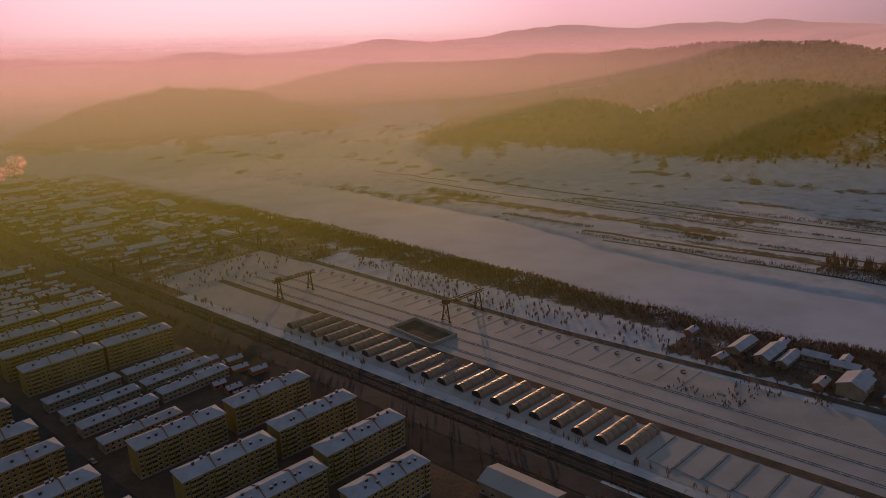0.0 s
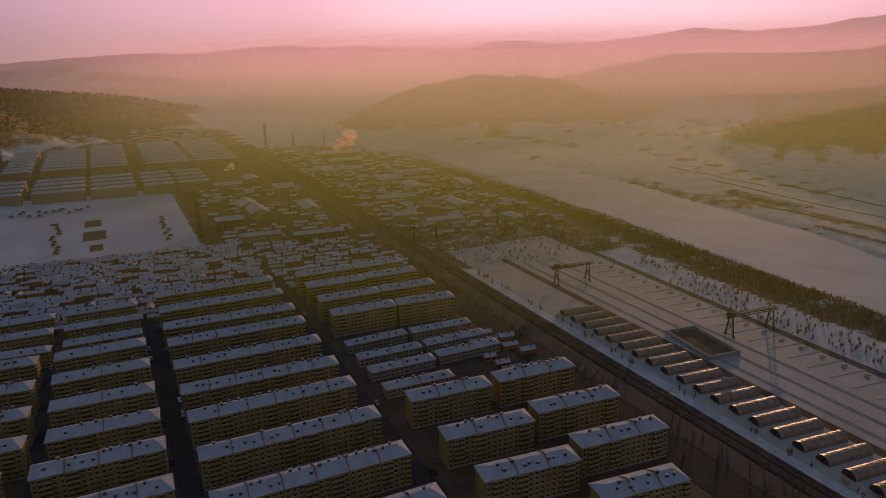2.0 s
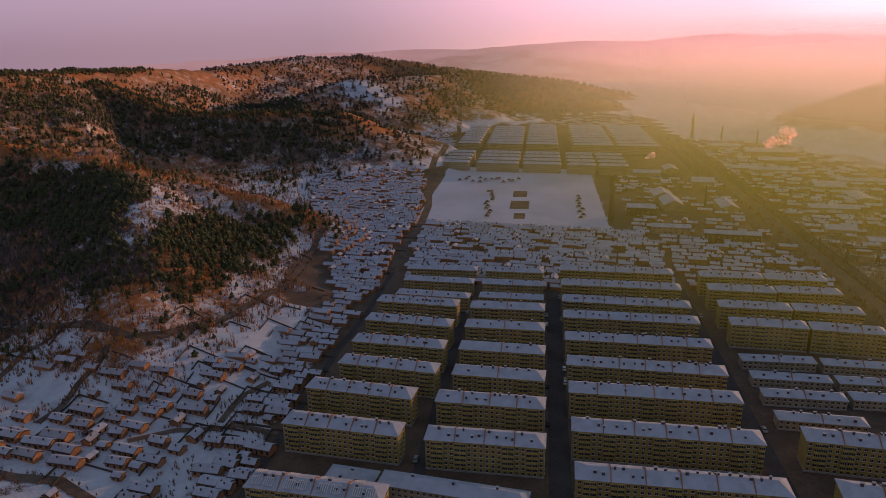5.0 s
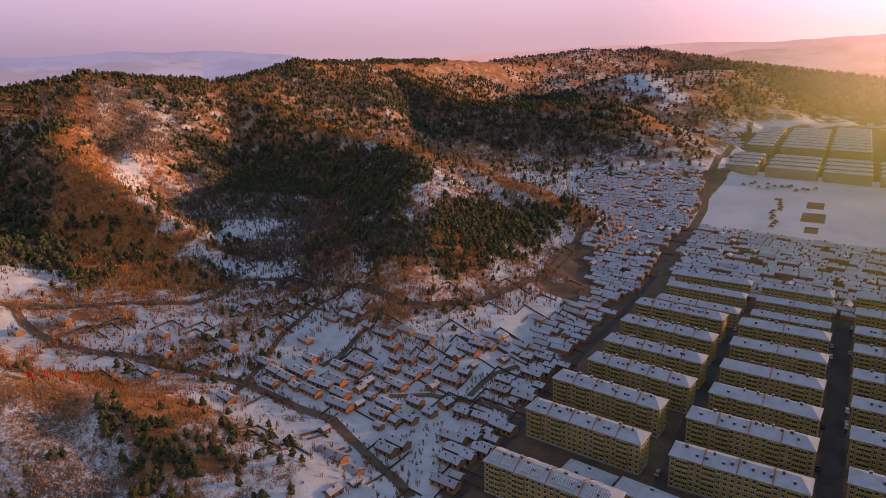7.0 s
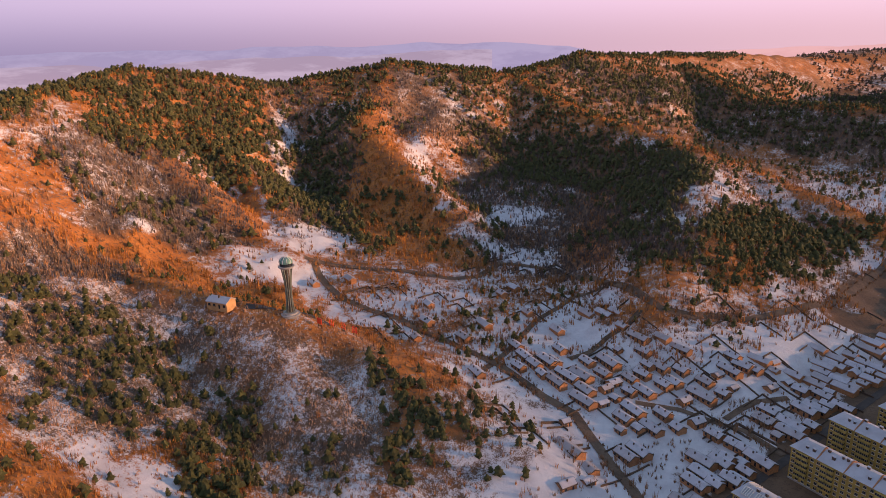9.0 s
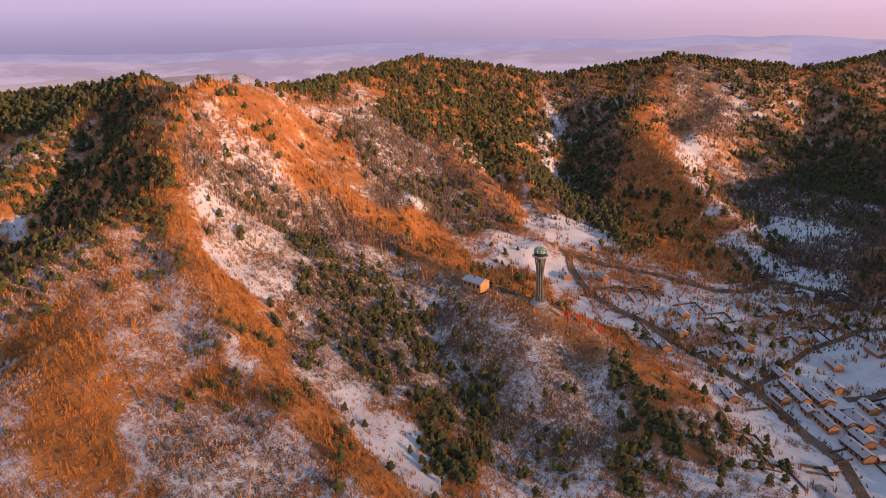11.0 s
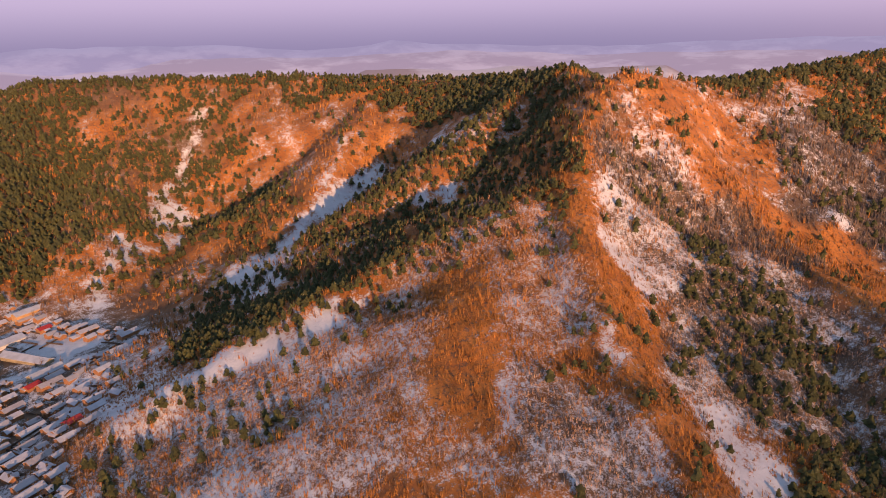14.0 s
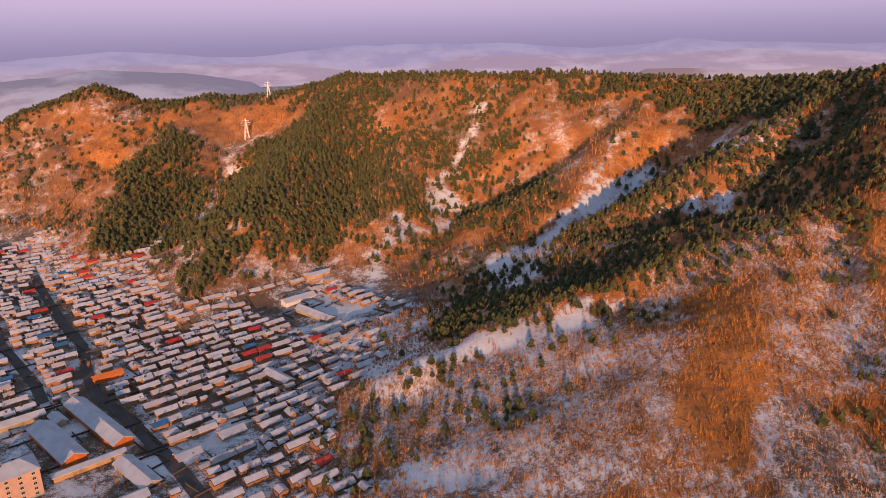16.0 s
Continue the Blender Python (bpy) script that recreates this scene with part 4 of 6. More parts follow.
row(((-144, -150, False), (-172, -178.5, False), (-200.7, -207.4, True), (-230.2, -236.5, True), (-259.4, -265.8, True), (-284.6, -289, False), (-311.6, -317, False), (-339.5, -345, False), (-362.5, -366.5, False), (-389.3, -394, False), (-416, -421, False)), 14.5, 82.5)
row(((-209.5, -211, True), (-238, -238.5, True)), -98, -51, units=5)
row(((-263, -263, True), (-286.5, -288, False), (-313.5, -314, False), (-340.5, -342, False)), -90.5, -44.5, units=5)
row(((-211.5, -216, True), (-239.5, -243, True)), -40.5, 3.5, units=4)
row(((-264, -266.5, True), (-289.5, -292.5, False), (-316, -319.5, False), (-342, -346, False)), -36.5, 3.5, units=2)
row(((-364, -365.5, False), (-388.4, -391, False), (-410.7, -415, False)), -84.5, -40.5, depth=8, storeys=4, units=2, bays=False)
row(((-369, -372, False), (-392, -395, False), (-416, -419, False)), -34, 3, depth=8, storeys=4, units=2, bays=False)
block(-172, -96.5, -49, near=True, units=4, frames=True, turn=0.06, label="ochre apartment block with white slatted frames on its snowy roof")
row(((-182.5, -182.5, True), (-211, -211.5, True), (-243, -244, False), (-348, -350, False), (-372, -374, False), (-398, -400, False), (-421, -424, False)), 99, 135, units=3)
row(((-188.5, -189, True), (-216, -216.5, True), (-245.5, -247, False)), 140, 177, units=3)
row(((-350, -350, False), (-375, -376, False), (-402, -404, False), (-424, -426, False)), 137, 170, units=3)
block(-160, 128, 160, units=3)
# low rows of two storeys between the tall blocks
low = dict(depth=7, storeys=2, units=2, wall=M_PLASTER, bays=False, label="low plastered two-storey row with a snowy roof")
row(((-324, -328, False), (-306.5, -309, False), (-290, -293, False), (-271, -273, False)), 98.5, 131.5, **low)
row(((-327.5, -329.5, False), (-309.5, -313, False), (-295, -298.5, False)), 135, 169, **low)
# the low halls next to the nearest block
block(-190.5, -54, -2, depth=8, storeys=3, units=1, near=True, wall=M_PLASTER, bays=False, label="long plastered three-storey building with a smooth snowy roof")
block(-189, -75, -57, depth=11, storeys=2, units=1, wall=M_PLASTER, bays=False, label="low broad building with a snowy hipped roof in a courtyard")
# the far quarter up the valley
for i in range(14):
    if i == 4:
        continue
    a = -800 - 25 * i - (30 if i > 4 else 0)
    for b0, b1 in ((-118, -86), (-76, -26), (-20, 24), *(((32, 64), (68, 100)) if i < 4 else ((45, 98), (104, 158)))):
        if i == 13 and b0 < -50:
            continue
        block(a, b0, b1, depth=9, storeys=5, units=2, bays=False, wall=M_PLASTER, label="pale five-storey apartment block far up the valley")
# the pink block of flats in the old town
pink = block(272, -62, -28, depth=12, storeys=5, units=2, wall=M_PINK, near=True, bays=False, label="pink rendered apartment block with rows of small windows")
for c in range(8):
    for s in range(5):
        o = new("window", WINDOW)
        o.parent = pink
        o.matrix_local = Matrix.Translation((-17 + (c + 0.5) * 34 / 8, 6.0, 0.85 + STOREY * s)) @ Matrix.Rotation(math.pi, 4, "Z")
for s in range(5):
    for py in (-3, 0.5, 3.5):
        o = new("window", WINDOW)
        o.parent = pink
        o.matrix_local = Matrix.Translation((-17, py, 0.85 + STOREY * s)) @ Matrix.Rotation(-math.pi / 2, 4, "Z")


# ---- small houses ----
def house_kit(L, D, wall_h, rise, roof_mat, wall_mat, chimneys):
    """A single-storey house: walls with gables, a roof slab with eaves, dark windows and chimneys. Its long side lies along x."""
    ob = new("house")
    w = Mesh()
    w.prism([(-D / 2, -1.2), (D / 2, -1.2), (D / 2, wall_h), (0, wall_h + rise - 0.12), (-D / 2, wall_h)], -L / 2, L / 2)
    ob.data = None
    wall = part("wall", w, wall_mat, ob)
    r = Mesh()
    e, k = 0.45, rise / (D / 2)
    r.prism([(-D / 2 - e, wall_h - e * k), (0, wall_h + rise), (D / 2 + e, wall_h - e * k), (D / 2 + e, wall_h - e * k + 0.3), (0, wall_h + rise + 0.34), (-D / 2 - e, wall_h - e * k + 0.3)], -L / 2 - 0.3, L / 2 + 0.3)
    part("roof", r, M_EAVE if roof_mat is M_ROOF else roof_mat, ob)
    if roof_mat is M_ROOF:
        s = Mesh()
        u, hz = D / 2 + e - 0.22, wall_h - e * k + 0.22 * k
        s.prism([(-u, hz + 0.3), (0, wall_h + rise + 0.3), (u, hz + 0.3), (u, hz + 0.42), (0.25, wall_h + rise + 0.46), (-0.25, wall_h + rise + 0.46), (-u, hz + 0.42)], -L / 2 - 0.02, L / 2 + 0.02)
        part("snow_cover", s, M_ROOF, ob, "thin sooty snow on the roof")
    f = Mesh()
    n = max(2, int(L / 2.6))
    for i in range(n):
        px = -L / 2 + (i + 0.5) * L / n
        if i == n // 2:
            f.box(px - 0.45, -D / 2 - 0.05, 0, px + 0.45, -D / 2 + 0.02, 2.0)
        else:
            f.box(px - 0.65, -D / 2 - 0.05, 0.85, px + 0.65, -D / 2 + 0.02, 2.1)
    tagged(part("window_front", f, M_DARK, ob), kind="stuff")
    for i in range(chimneys):
        c = Mesh()
        px = -L / 2 + L * (i + 0.6) / (chimneys + 0.2)
        c.box(px - 0.28, -D * 0.16 - 0.28, wall_h, px + 0.28, -D * 0.16 + 0.28, wall_h + rise + 0.9)
        part("chimney", c, M_DARKWALL, ob)
    return ob


def near_line(x, y, lines):
    """The distance from a place to the nearest of some lines."""
    best = 1e9
    for line in lines:
        for (x0, y0, _), (x1, y1, _) in zip(line, line[1:]):
            dx, dy = x1 - x0, y1 - y0
            t = min(1, max(0, ((x - x0) * dx + (y - y0) * dy) / (dx * dx + dy * dy)))
            best = min(best, math.hypot(x - x0 - t * dx, y - y0 - t * dy))
    return best


def town_houses():
    rnd = random.Random(5)
    kits = []
    for L, D, h, rise, mat, ch, what in (
        (7.5, 5.0, 2.5, 1.3, M_ROOF, 1, "small brick house with a snowy gable roof and chimney"),
        (10, 5.3, 2.6, 1.4, M_ROOF, 2, "brick house with a snowy gable roof and two chimneys"),
        (12.5, 5.5, 2.6, 1.4, M_ROOF, 2, "long brick house with a snowy gable roof"),
        (15, 5.6, 2.7, 1.5, M_ROOF, 2, "long low brick row house under snow"),
        (5.5, 4.2, 2.1, 0.9, M_ROOF, 0, "low brick shed with a snowy roof"),
        (9.5, 5.4, 2.6, 1.3, M_RED, 1, "brick house with a red sheet-metal roof"),
        (8.5, 5.2, 2.6, 1.3, M_BLUE, 1, "brick house with a blue sheet-metal roof"),
        (3.6, 2.8, 1.7, 0.5, M_ROOF, 0, "tiny wooden yard shed under snow"),
    ):
        kit = house_kit(L, D, h, rise, mat, M_HOUSE, ch)
        tagged(kit, what, "house", "small houses of the town")
        kits.append((kit, L, D, h, rise, mat))
    used = [False] * len(kits)
    far = Mesh()

    def put(k, x, y, turn, size=0.82):
        kit, L, D, h, rise, mat = kits[k]
        z = min(level(x + dx, y + dy) for dx in (-3, 3) for dy in (-3, 3))
        m4 = Matrix.Translation((x, y, z + 0.25)) @ Matrix.Rotation(U_ANG + turn, 4, "Z") @ Matrix.Scale(size, 4)
        if math.hypot(x, y) < (248 if x > 0 else 320):
            if used[k]:
                c = copy_thing(kit, m4)
                c.scale = (size * rnd.uniform(0.85, 1.12), size * rnd.uniform(0.9, 1.12), size * rnd.uniform(0.88, 1.15))
            else:
                kit.matrix_world = m4
                used[k] = True
            return
        n = len(far.v)
        for px in (-L / 2, L / 2):
            far.v.extend(tuple(m4 @ Vector((px, py, pz))) for py, pz in ((-D / 2, -0.8), (D / 2, -0.8), (D / 2, h), (0, h + rise), (-D / 2, h)))
        for q, m in (((0, 1, 6, 5), 0), ((1, 2, 7, 6), 0), ((4, 0, 5, 9), 0), ((0, 4, 3, 2, 1), 0), ((5, 6, 7, 8, 9), 0)):
            far.f.append(tuple(n + i for i in q))
            far.m.append(m)
        n = len(far.v)
        roof = {M_RED: 2, M_BLUE: 3}.get(mat, 1)
        for px in (-L / 2 - 0.3, L / 2 + 0.3):
            far.v.extend(tuple(m4 @ Vector((px, py, pz))) for py, pz in ((-D / 2 - 0.4, h - 0.1), (0, h + rise + 0.1), (D / 2 + 0.4, h - 0.1), (0, h + rise + 0.45), (-D / 2 - 0.4, h + 0.25), (D / 2 + 0.4, h + 0.25)))
        for q in ((4, 3, 9, 10), (3, 5, 11, 9), (0, 4, 10, 6), (5, 2, 8, 11), (0, 1, 3, 4), (1, 2, 5, 3), (7, 6, 10, 9), (8, 7, 9, 11)):
            far.f.append(tuple(n + i for i in q))
            far.m.append(roof)
        if rnd.random() < 0.7:
            c = m4 @ Vector((L * 0.2, -0.8, h))
            far.box(c.x - 0.3, c.y - 0.3, c.z, c.x + 0.3, c.y + 0.3, c.z + rise + 0.8, 4)

    roads = [[(x, y, 0) for x, y in line] for line in (*OLD_STREETS, *LANES, CANAL)]

    def region(a0, a1, b0, b1, da, keep, top, red=0.03, slack=1.5, skip=None, gap=(0.5, 3.0), small=False, size=0.82):
        a = a0
        while a < a1:
            b = b0 + rnd.uniform(0, 5)
            while b < b1:
                k = 7 if small and rnd.random() < 0.6 else 4 if small else rnd.choices(range(7), (3, 4, 3, 1.5, 2.5, red * 30, red * 8))[0]
                L = kits[k][1] * size
                aa, bb = a + rnd.uniform(-slack, slack), b + L / 2
                b += L + rnd.uniform(*gap)
                if rnd.random() > keep:
                    continue
                x, y = grid(aa, bb)
                if skip and skip(aa, bb):
                    continue
                z = level(x, y)
                if z > top or z < -0.5:
                    continue
                if near_line(x, y, roads) < 4.5 + 0.28 * L:
                    continue
                put(k, x, y, rnd.uniform(-0.07, 0.07) + (math.pi / 2 if k in (0, 4) and rnd.random() < 0.3 else 0), size)
            a += da * rnd.uniform(0.9, 1.12)

    # the dense strip of old houses below the western hill, the village in its side valley, the old town, the fields of huts
    def off_strip(a, b):
        low = np.interp(a, (-1380, -1000, -780, -656, -514, -432, -355, -293, -150), (-290, -215, -250, -245, -190, -150, -125, -133, -112))
        high = np.interp(a, (-1380, -978, -861, -751, -618, -539, -490, -425), (-168, -128, -136, -134, -113, -108, -111, -107))
        return b < low or b > high

    def off_village(a, b):
        x, y = (np.array([v]) for v in grid(a, b))
        return depth_inside(x, y, VILLAGE)[0] < 0 or max(depth_inside(x, y, f)[0] for f in FIELDS) > -3

    region(-1370, -150, -290, -105, 6.5, 0.9, 14, 0.0, 1.0, gap=(0.2, 1.5), skip=off_strip)
    region(-470, -412, -94, 84, 6.6, 0.88, 3, 0.0, 1.0, gap=(0.3, 2.0))
    region(-556, -470, -100, 84, 6.6, 0.88, 3, 0.0, 1.0, gap=(0.3, 2.0))
    region(-545, -430, 92, 182, 9.0, 0.8, 3, 0.02)
    region(-305, -118, -230, -104, 8.6, 0.8, 30, 0.0, 2.2, gap=(1.0, 6.0), skip=off_village)
    # farmhouses scattered between the fields
    for x, y in ((-350, -146), (-338, -163), (-314, -90), (-333, -94), (-294, -90), (-303, -68), (-320, -61), (-359, -58), (-340, -41), (-369, -53), (-368, -30), (-271, -55), (-325, -24), (-381, 11), (-328, 8), (-319, 16), (-319, 27), (-340, 5), (-301, 20), (-303, 56), (-317, 71), (-303, -42), (-295, -37), (-284, -38), (-294, -23), (-281, -27), (-306, -21), (-314, 35), (-341, -1), (-345, -10), (-340, 102), (-308, 62)):
        put(rnd.choice((0, 1, 1, 2)), x, y, rnd.uniform(-0.1, 0.1))
    taken = lambda a, b: (224 < a < 328 and -101 < b < -25) or (236 < a < 254 and -134 < b < -99) or (305 < a < 385 and -252 < b < -210) or (335 < a < 346 and -124 < b < -108) or (268 < a < 292 and -174 < b < -164)
    region(112, 650, -270, -40, 9.2, 0.92, 11.5, 0.028, 1.6, gap=(0.4, 4.0), skip=taken, size=0.75)
    region(116, 650, -270, -40, 9.2, 0.6, 11.5, 0.0, 2.0, gap=(1.5, 7.0), skip=taken, small=True, size=0.8)
    region(-1080, -515, 214, 352, 10.5, 0.6, 3, 0.0, 4.0, gap=(1, 12), size=0.9)
    region(-780, -560, 76, 180, 12.5, 0.5, 3, 0.0, 3.0, gap=(1, 9))
    region(-1600, -1240, -150, 170, 13.0, 0.6, 6, 0.0)
    region(-320, -250, 155, 178, 9.0, 0.7, 3, 0.0)
    region(-160, 40, 322, 362, 14.0, 0.35, 3, 0.0, gap=(4, 14))
    ob = new("far_house", far.data("far_house", M_HOUSE, M_ROOF, M_RED, M_BLUE, M_DARKWALL))
    tagged(ob, "crowded low brick houses under snowy roofs", "houses", kind="stuff")


town_houses()


# ---- woods and scrub ----
class Greenery:
    """Many small plants gathered into one mesh of triangles."""

    def __init__(self, seed):
        self.v, self.n, self.rng = [], 0, np.random.default_rng(seed)

    def spikes(self, x, y, z, tall, wide, count, thick):
        """Bare shrubs: twigs that fan out from the foot. All arguments but count are arrays."""
        r = self.rng
        n = len(x)
        for _ in range(count):
            ang, lean = r.uniform(0, math.tau, n), r.uniform(0.1, 1.0, n) * wide
            h = tall * r.uniform(0.55, 1.05, n)
            px, py = x + r.uniform(-0.5, 0.5, n) * wide, y + r.uniform(-0.5, 0.5, n) * wide
            side = ang + math.pi / 2 + r.uniform(-0.6, 0.6, n)
            w = thick * r.uniform(0.6, 1.3, n)
            foot = z - 0.3 + h * r.uniform(0, 0.25, n)
            tri = np.stack([np.stack([px - np.cos(side) * w, py - np.sin(side) * w, foot], 1), np.stack([px + np.cos(side) * w, py + np.sin(side) * w, foot], 1),
                            np.stack([px + np.cos(ang) * lean, py + np.sin(ang) * lean, z + h], 1)], 1)
            self.v.append(tri.reshape(-1, 3))

    def cones(self, x, y, z, tall, wide, tiers, sides):
        """Pines: ragged tiers that droop round a stem."""
        r = self.rng
        n = len(x)
        turn = r.uniform(0, math.tau, n)
        for t in range(tiers):
            f = t / tiers
            low = z + tall * (0.16 + 0.66 * f)
            top = low + tall * (0.34 - 0.1 * f)
            rad = wide * (1 - 0.68 * f ** 1.7) * r.uniform(0.8, 1.15, n)
            ox, oy = r.uniform(-0.12, 0.12, n) * wide, r.uniform(-0.12, 0.12, n) * wide
            rim = []
            for s in range(sides):
                a = turn + t * 0.7 + s * math.tau / sides
                rr = rad * (r.uniform(0.55, 0.8, n) if s % 2 else r.uniform(0.85, 1.2, n))
                rim.append(np.stack([x + ox + np.cos(a) * rr, y + oy + np.sin(a) * rr, low + r.uniform(-0.06, 0.06, n) * tall], 1))
            apex = np.stack([x + ox, y + oy, top], 1)
            for s in range(sides):
                self.v.append(np.stack([rim[s], rim[(s + 1) % sides], apex], 1).reshape(-1, 3))
        for a0 in (0.0, 2.1, 4.2):
            w = wide * 0.09
            self.v.append(np.stack([np.stack([x + np.cos(a0) * w, y + np.sin(a0) * w, z - 0.5], 1), np.stack([x + np.cos(a0 + 2.1) * w, y + np.sin(a0 + 2.1) * w, z - 0.5], 1), np.stack([x, y, z + tall * 0.6], 1)], 1).reshape(-1, 3))

    def finish(self, name, mat, label, category):
        v = np.concatenate(self.v).astype(np.float32)
        n = len(v)
        me = bpy.data.meshes.new(name)
        me.vertices.add(n), me.loops.add(n), me.polygons.add(n // 3)
        me.vertices.foreach_set("co", v.ravel())
        me.loops.foreach_set("vertex_index", np.arange(n, dtype=np.int32))
        me.polygons.foreach_set("loop_start", np.arange(0, n, 3, dtype=np.int32))
        me.update()
        me.materials.append(mat)
        return tagged(new(name, me), label, category, kind="stuff")


def levels(x, y):
    """The height of the drawn ground at many places."""
    i = np.clip(np.searchsorted(XS, x) - 1, 0, len(XS) - 2)
    j = np.clip(np.searchsorted(YS, y) - 1, 0, len(YS) - 2)
    s, t = (x - XS[i]) / (XS[i + 1] - XS[i]), (y - YS[j]) / (YS[j + 1] - YS[j])
    return (GZ[j, i] * (1 - s) + GZ[j, i + 1] * s) * (1 - t) + (GZ[j + 1, i] * (1 - s) + GZ[j + 1, i + 1] * s) * t


def sow(rng, count, x0, x1, y0, y1):
    x, y = rng.uniform(x0, x1, count), rng.uniform(y0, y1, count)
    return x, y, levels(x, y)


def hillside_plants():
    rng = np.random.default_rng(8)
    # pines
    x, y, z = sow(rng, 250000, -1250, 560, -880, 420)
    d = wood_density(x, y)
    keep = (z > 9) & (rng.random(len(x)) < d * np.where(np.hypot(x, y) < 330, 1.0, 0.82))
    x, y, z = x[keep], y[keep], z[keep]
    near = np.hypot(x, y) < 420
    tall = rng.uniform(2.6, 5.8, len(x)) * np.where(near, 1.0, 1.3)
    g = Greenery(1)
    g.cones(x[near], y[near], z[near], tall[near], tall[near] * rng.uniform(0.3, 0.46, near.sum()), 4, 7)
    g.cones(x[~near], y[~near], z[~near], tall[~near], tall[~near] * rng.uniform(0.34, 0.5, (~near).sum()), 3, 5)
    g.finish("hillside_pine", M_PINE, "dark green pines standing in woods on the slopes", "pines")
    # bare brown scrub in three tints
    for seed, mat, size, what, lo, hi in ((2, M_TWIG, 70, "grey-brown bare scrub on the snowy slopes", -0.1, 9), (3, M_RUST, 60, "russet oak scrub on the snowy slopes", 0.0, 9)):
        x, y, z = sow(rng, 270000, -1000, 520, -860, 300)
        dist = np.hypot(x, y)
        dens = np.clip(0.55 + 1.6 * fbm(x, y, size, 3, 60 + seed), 0.05, 1) * np.clip(1.15 - dist / 1100, 0.15, 1)
        red, pale, grey, grass = russet(x, y), cover("pale", x, y), cover("grey", x, y), cover("grass", x, y)
        dens = np.maximum(dens, red) * (1 - 0.5 * pale) * (1 - 0.85 * grey) if seed == 3 else dens * (1 - 0.55 * red) * np.where(dist < 330, 0.5 * (1 - 0.7 * np.maximum(pale, grey)), 1)
        dens = dens * (1 - 0.7 * grass) * (1 - 0.92 * cover("snow", x, y))
        keep = (z > 7) & (rng.random(len(x)) < dens * 0.62)
        x, y, z, dist = x[keep], y[keep], z[keep], dist[keep]
        g = Greenery(seed)
        near = dist < 330
        t = rng.uniform(1.6, 4.2, len(x))
        g.spikes(x[near], y[near], z[near], t[near], t[near] * 0.38, 8, 0.13)
        g.spikes(x[~near], y[~near], z[~near], t[~near] * 1.15, t[~near] * 0.42, 5, 0.28)
        g.finish("hillside_scrub", mat, what, "scrub")
    # thickets of grey leafless trees
    x, y, z = sow(rng, 210000, -1100, -80, -480, 340)
    dist = np.hypot(x, y)
    keep = (z > 9) & (rng.random(len(x)) < np.maximum(cover("grey", x, y), 0.35 * cover("pale", x, y)) * (1 - 0.9 * cover("snow", x, y)) * np.where(dist < 330, 0.22, 0.95) * np.clip(1.3 - dist / 1000, 0.25, 1))
    x, y, z, near = x[keep], y[keep], z[keep], dist[keep] < 330
    t = rng.uniform(2.0, 4.6, len(x)) * (1 - 0.5 * cover("pale", x, y))
    g = Greenery(6)
    g.spikes(x[near], y[near], z[near], t[near], t[near] * 0.3, 9, 0.1)
    g.spikes(x[~near], y[~near], z[~near], t[~near], t[~near] * 0.35, 5, 0.26)
    g.finish("grey_thicket", M_GREYTWIG, "grey leafless thickets on the shaded slopes", "thicket")
    # low tufts that stipple the nearest slopes
    for seed, mat, n, x0, x1, y0, y1, name, what in ((11, M_PALEBRUSH, 110000, -290, 60, -312, -45, "grey_brush", "fine grey brush standing out of the snow"), (12, M_RUST, 90000, -190, 75, -312, -105, "russet_tuft", "low russet oak tufts standing out of the snow")):
        x, y, z = sow(rng, n, x0, x1, y0, y1)
        dens = np.maximum(cover("pale", x, y), cover("grey", x, y)) if seed == 11 else np.clip(0.75 + 1.4 * fbm(x, y, 24, 3, 65), 0.1, 1) * (1 - 0.8 * cover("grey", x, y))
        dens = dens * (1 - 0.92 * cover("snow", x, y))
        keep = (z > 6) & (rng.random(n) < dens * (0.4 if seed == 11 else 0.42))
        t = rng.uniform(0.7, 1.7, keep.sum())
        g = Greenery(seed)
        g.spikes(x[keep], y[keep], z[keep], t, t * 0.6, 6, 0.12)
        g.finish(name, mat, what, "brush")
    # the wooded hills beyond the river and up the valley
    x, y, z = sow(rng, 90000, -1900, 1500, 330, 2000)
    a, b = ungrid(x, y)
    keep = (z > 12) & ((b > 500) | (b < -150) | (a < -1250)) & (rng.random(len(x)) < 0.42)
    x, y, z = x[keep], y[keep], z[keep]
    g = Greenery(4)
    t = rng.uniform(5, 10, len(x))
    g.cones(x, y, z, t, t * rng.uniform(0.3, 0.55, len(x)), 2, 5)
    g.finish("far_wood", M_TWIG_DARK, "dense dark woods on the hills beyond the river", "woods")


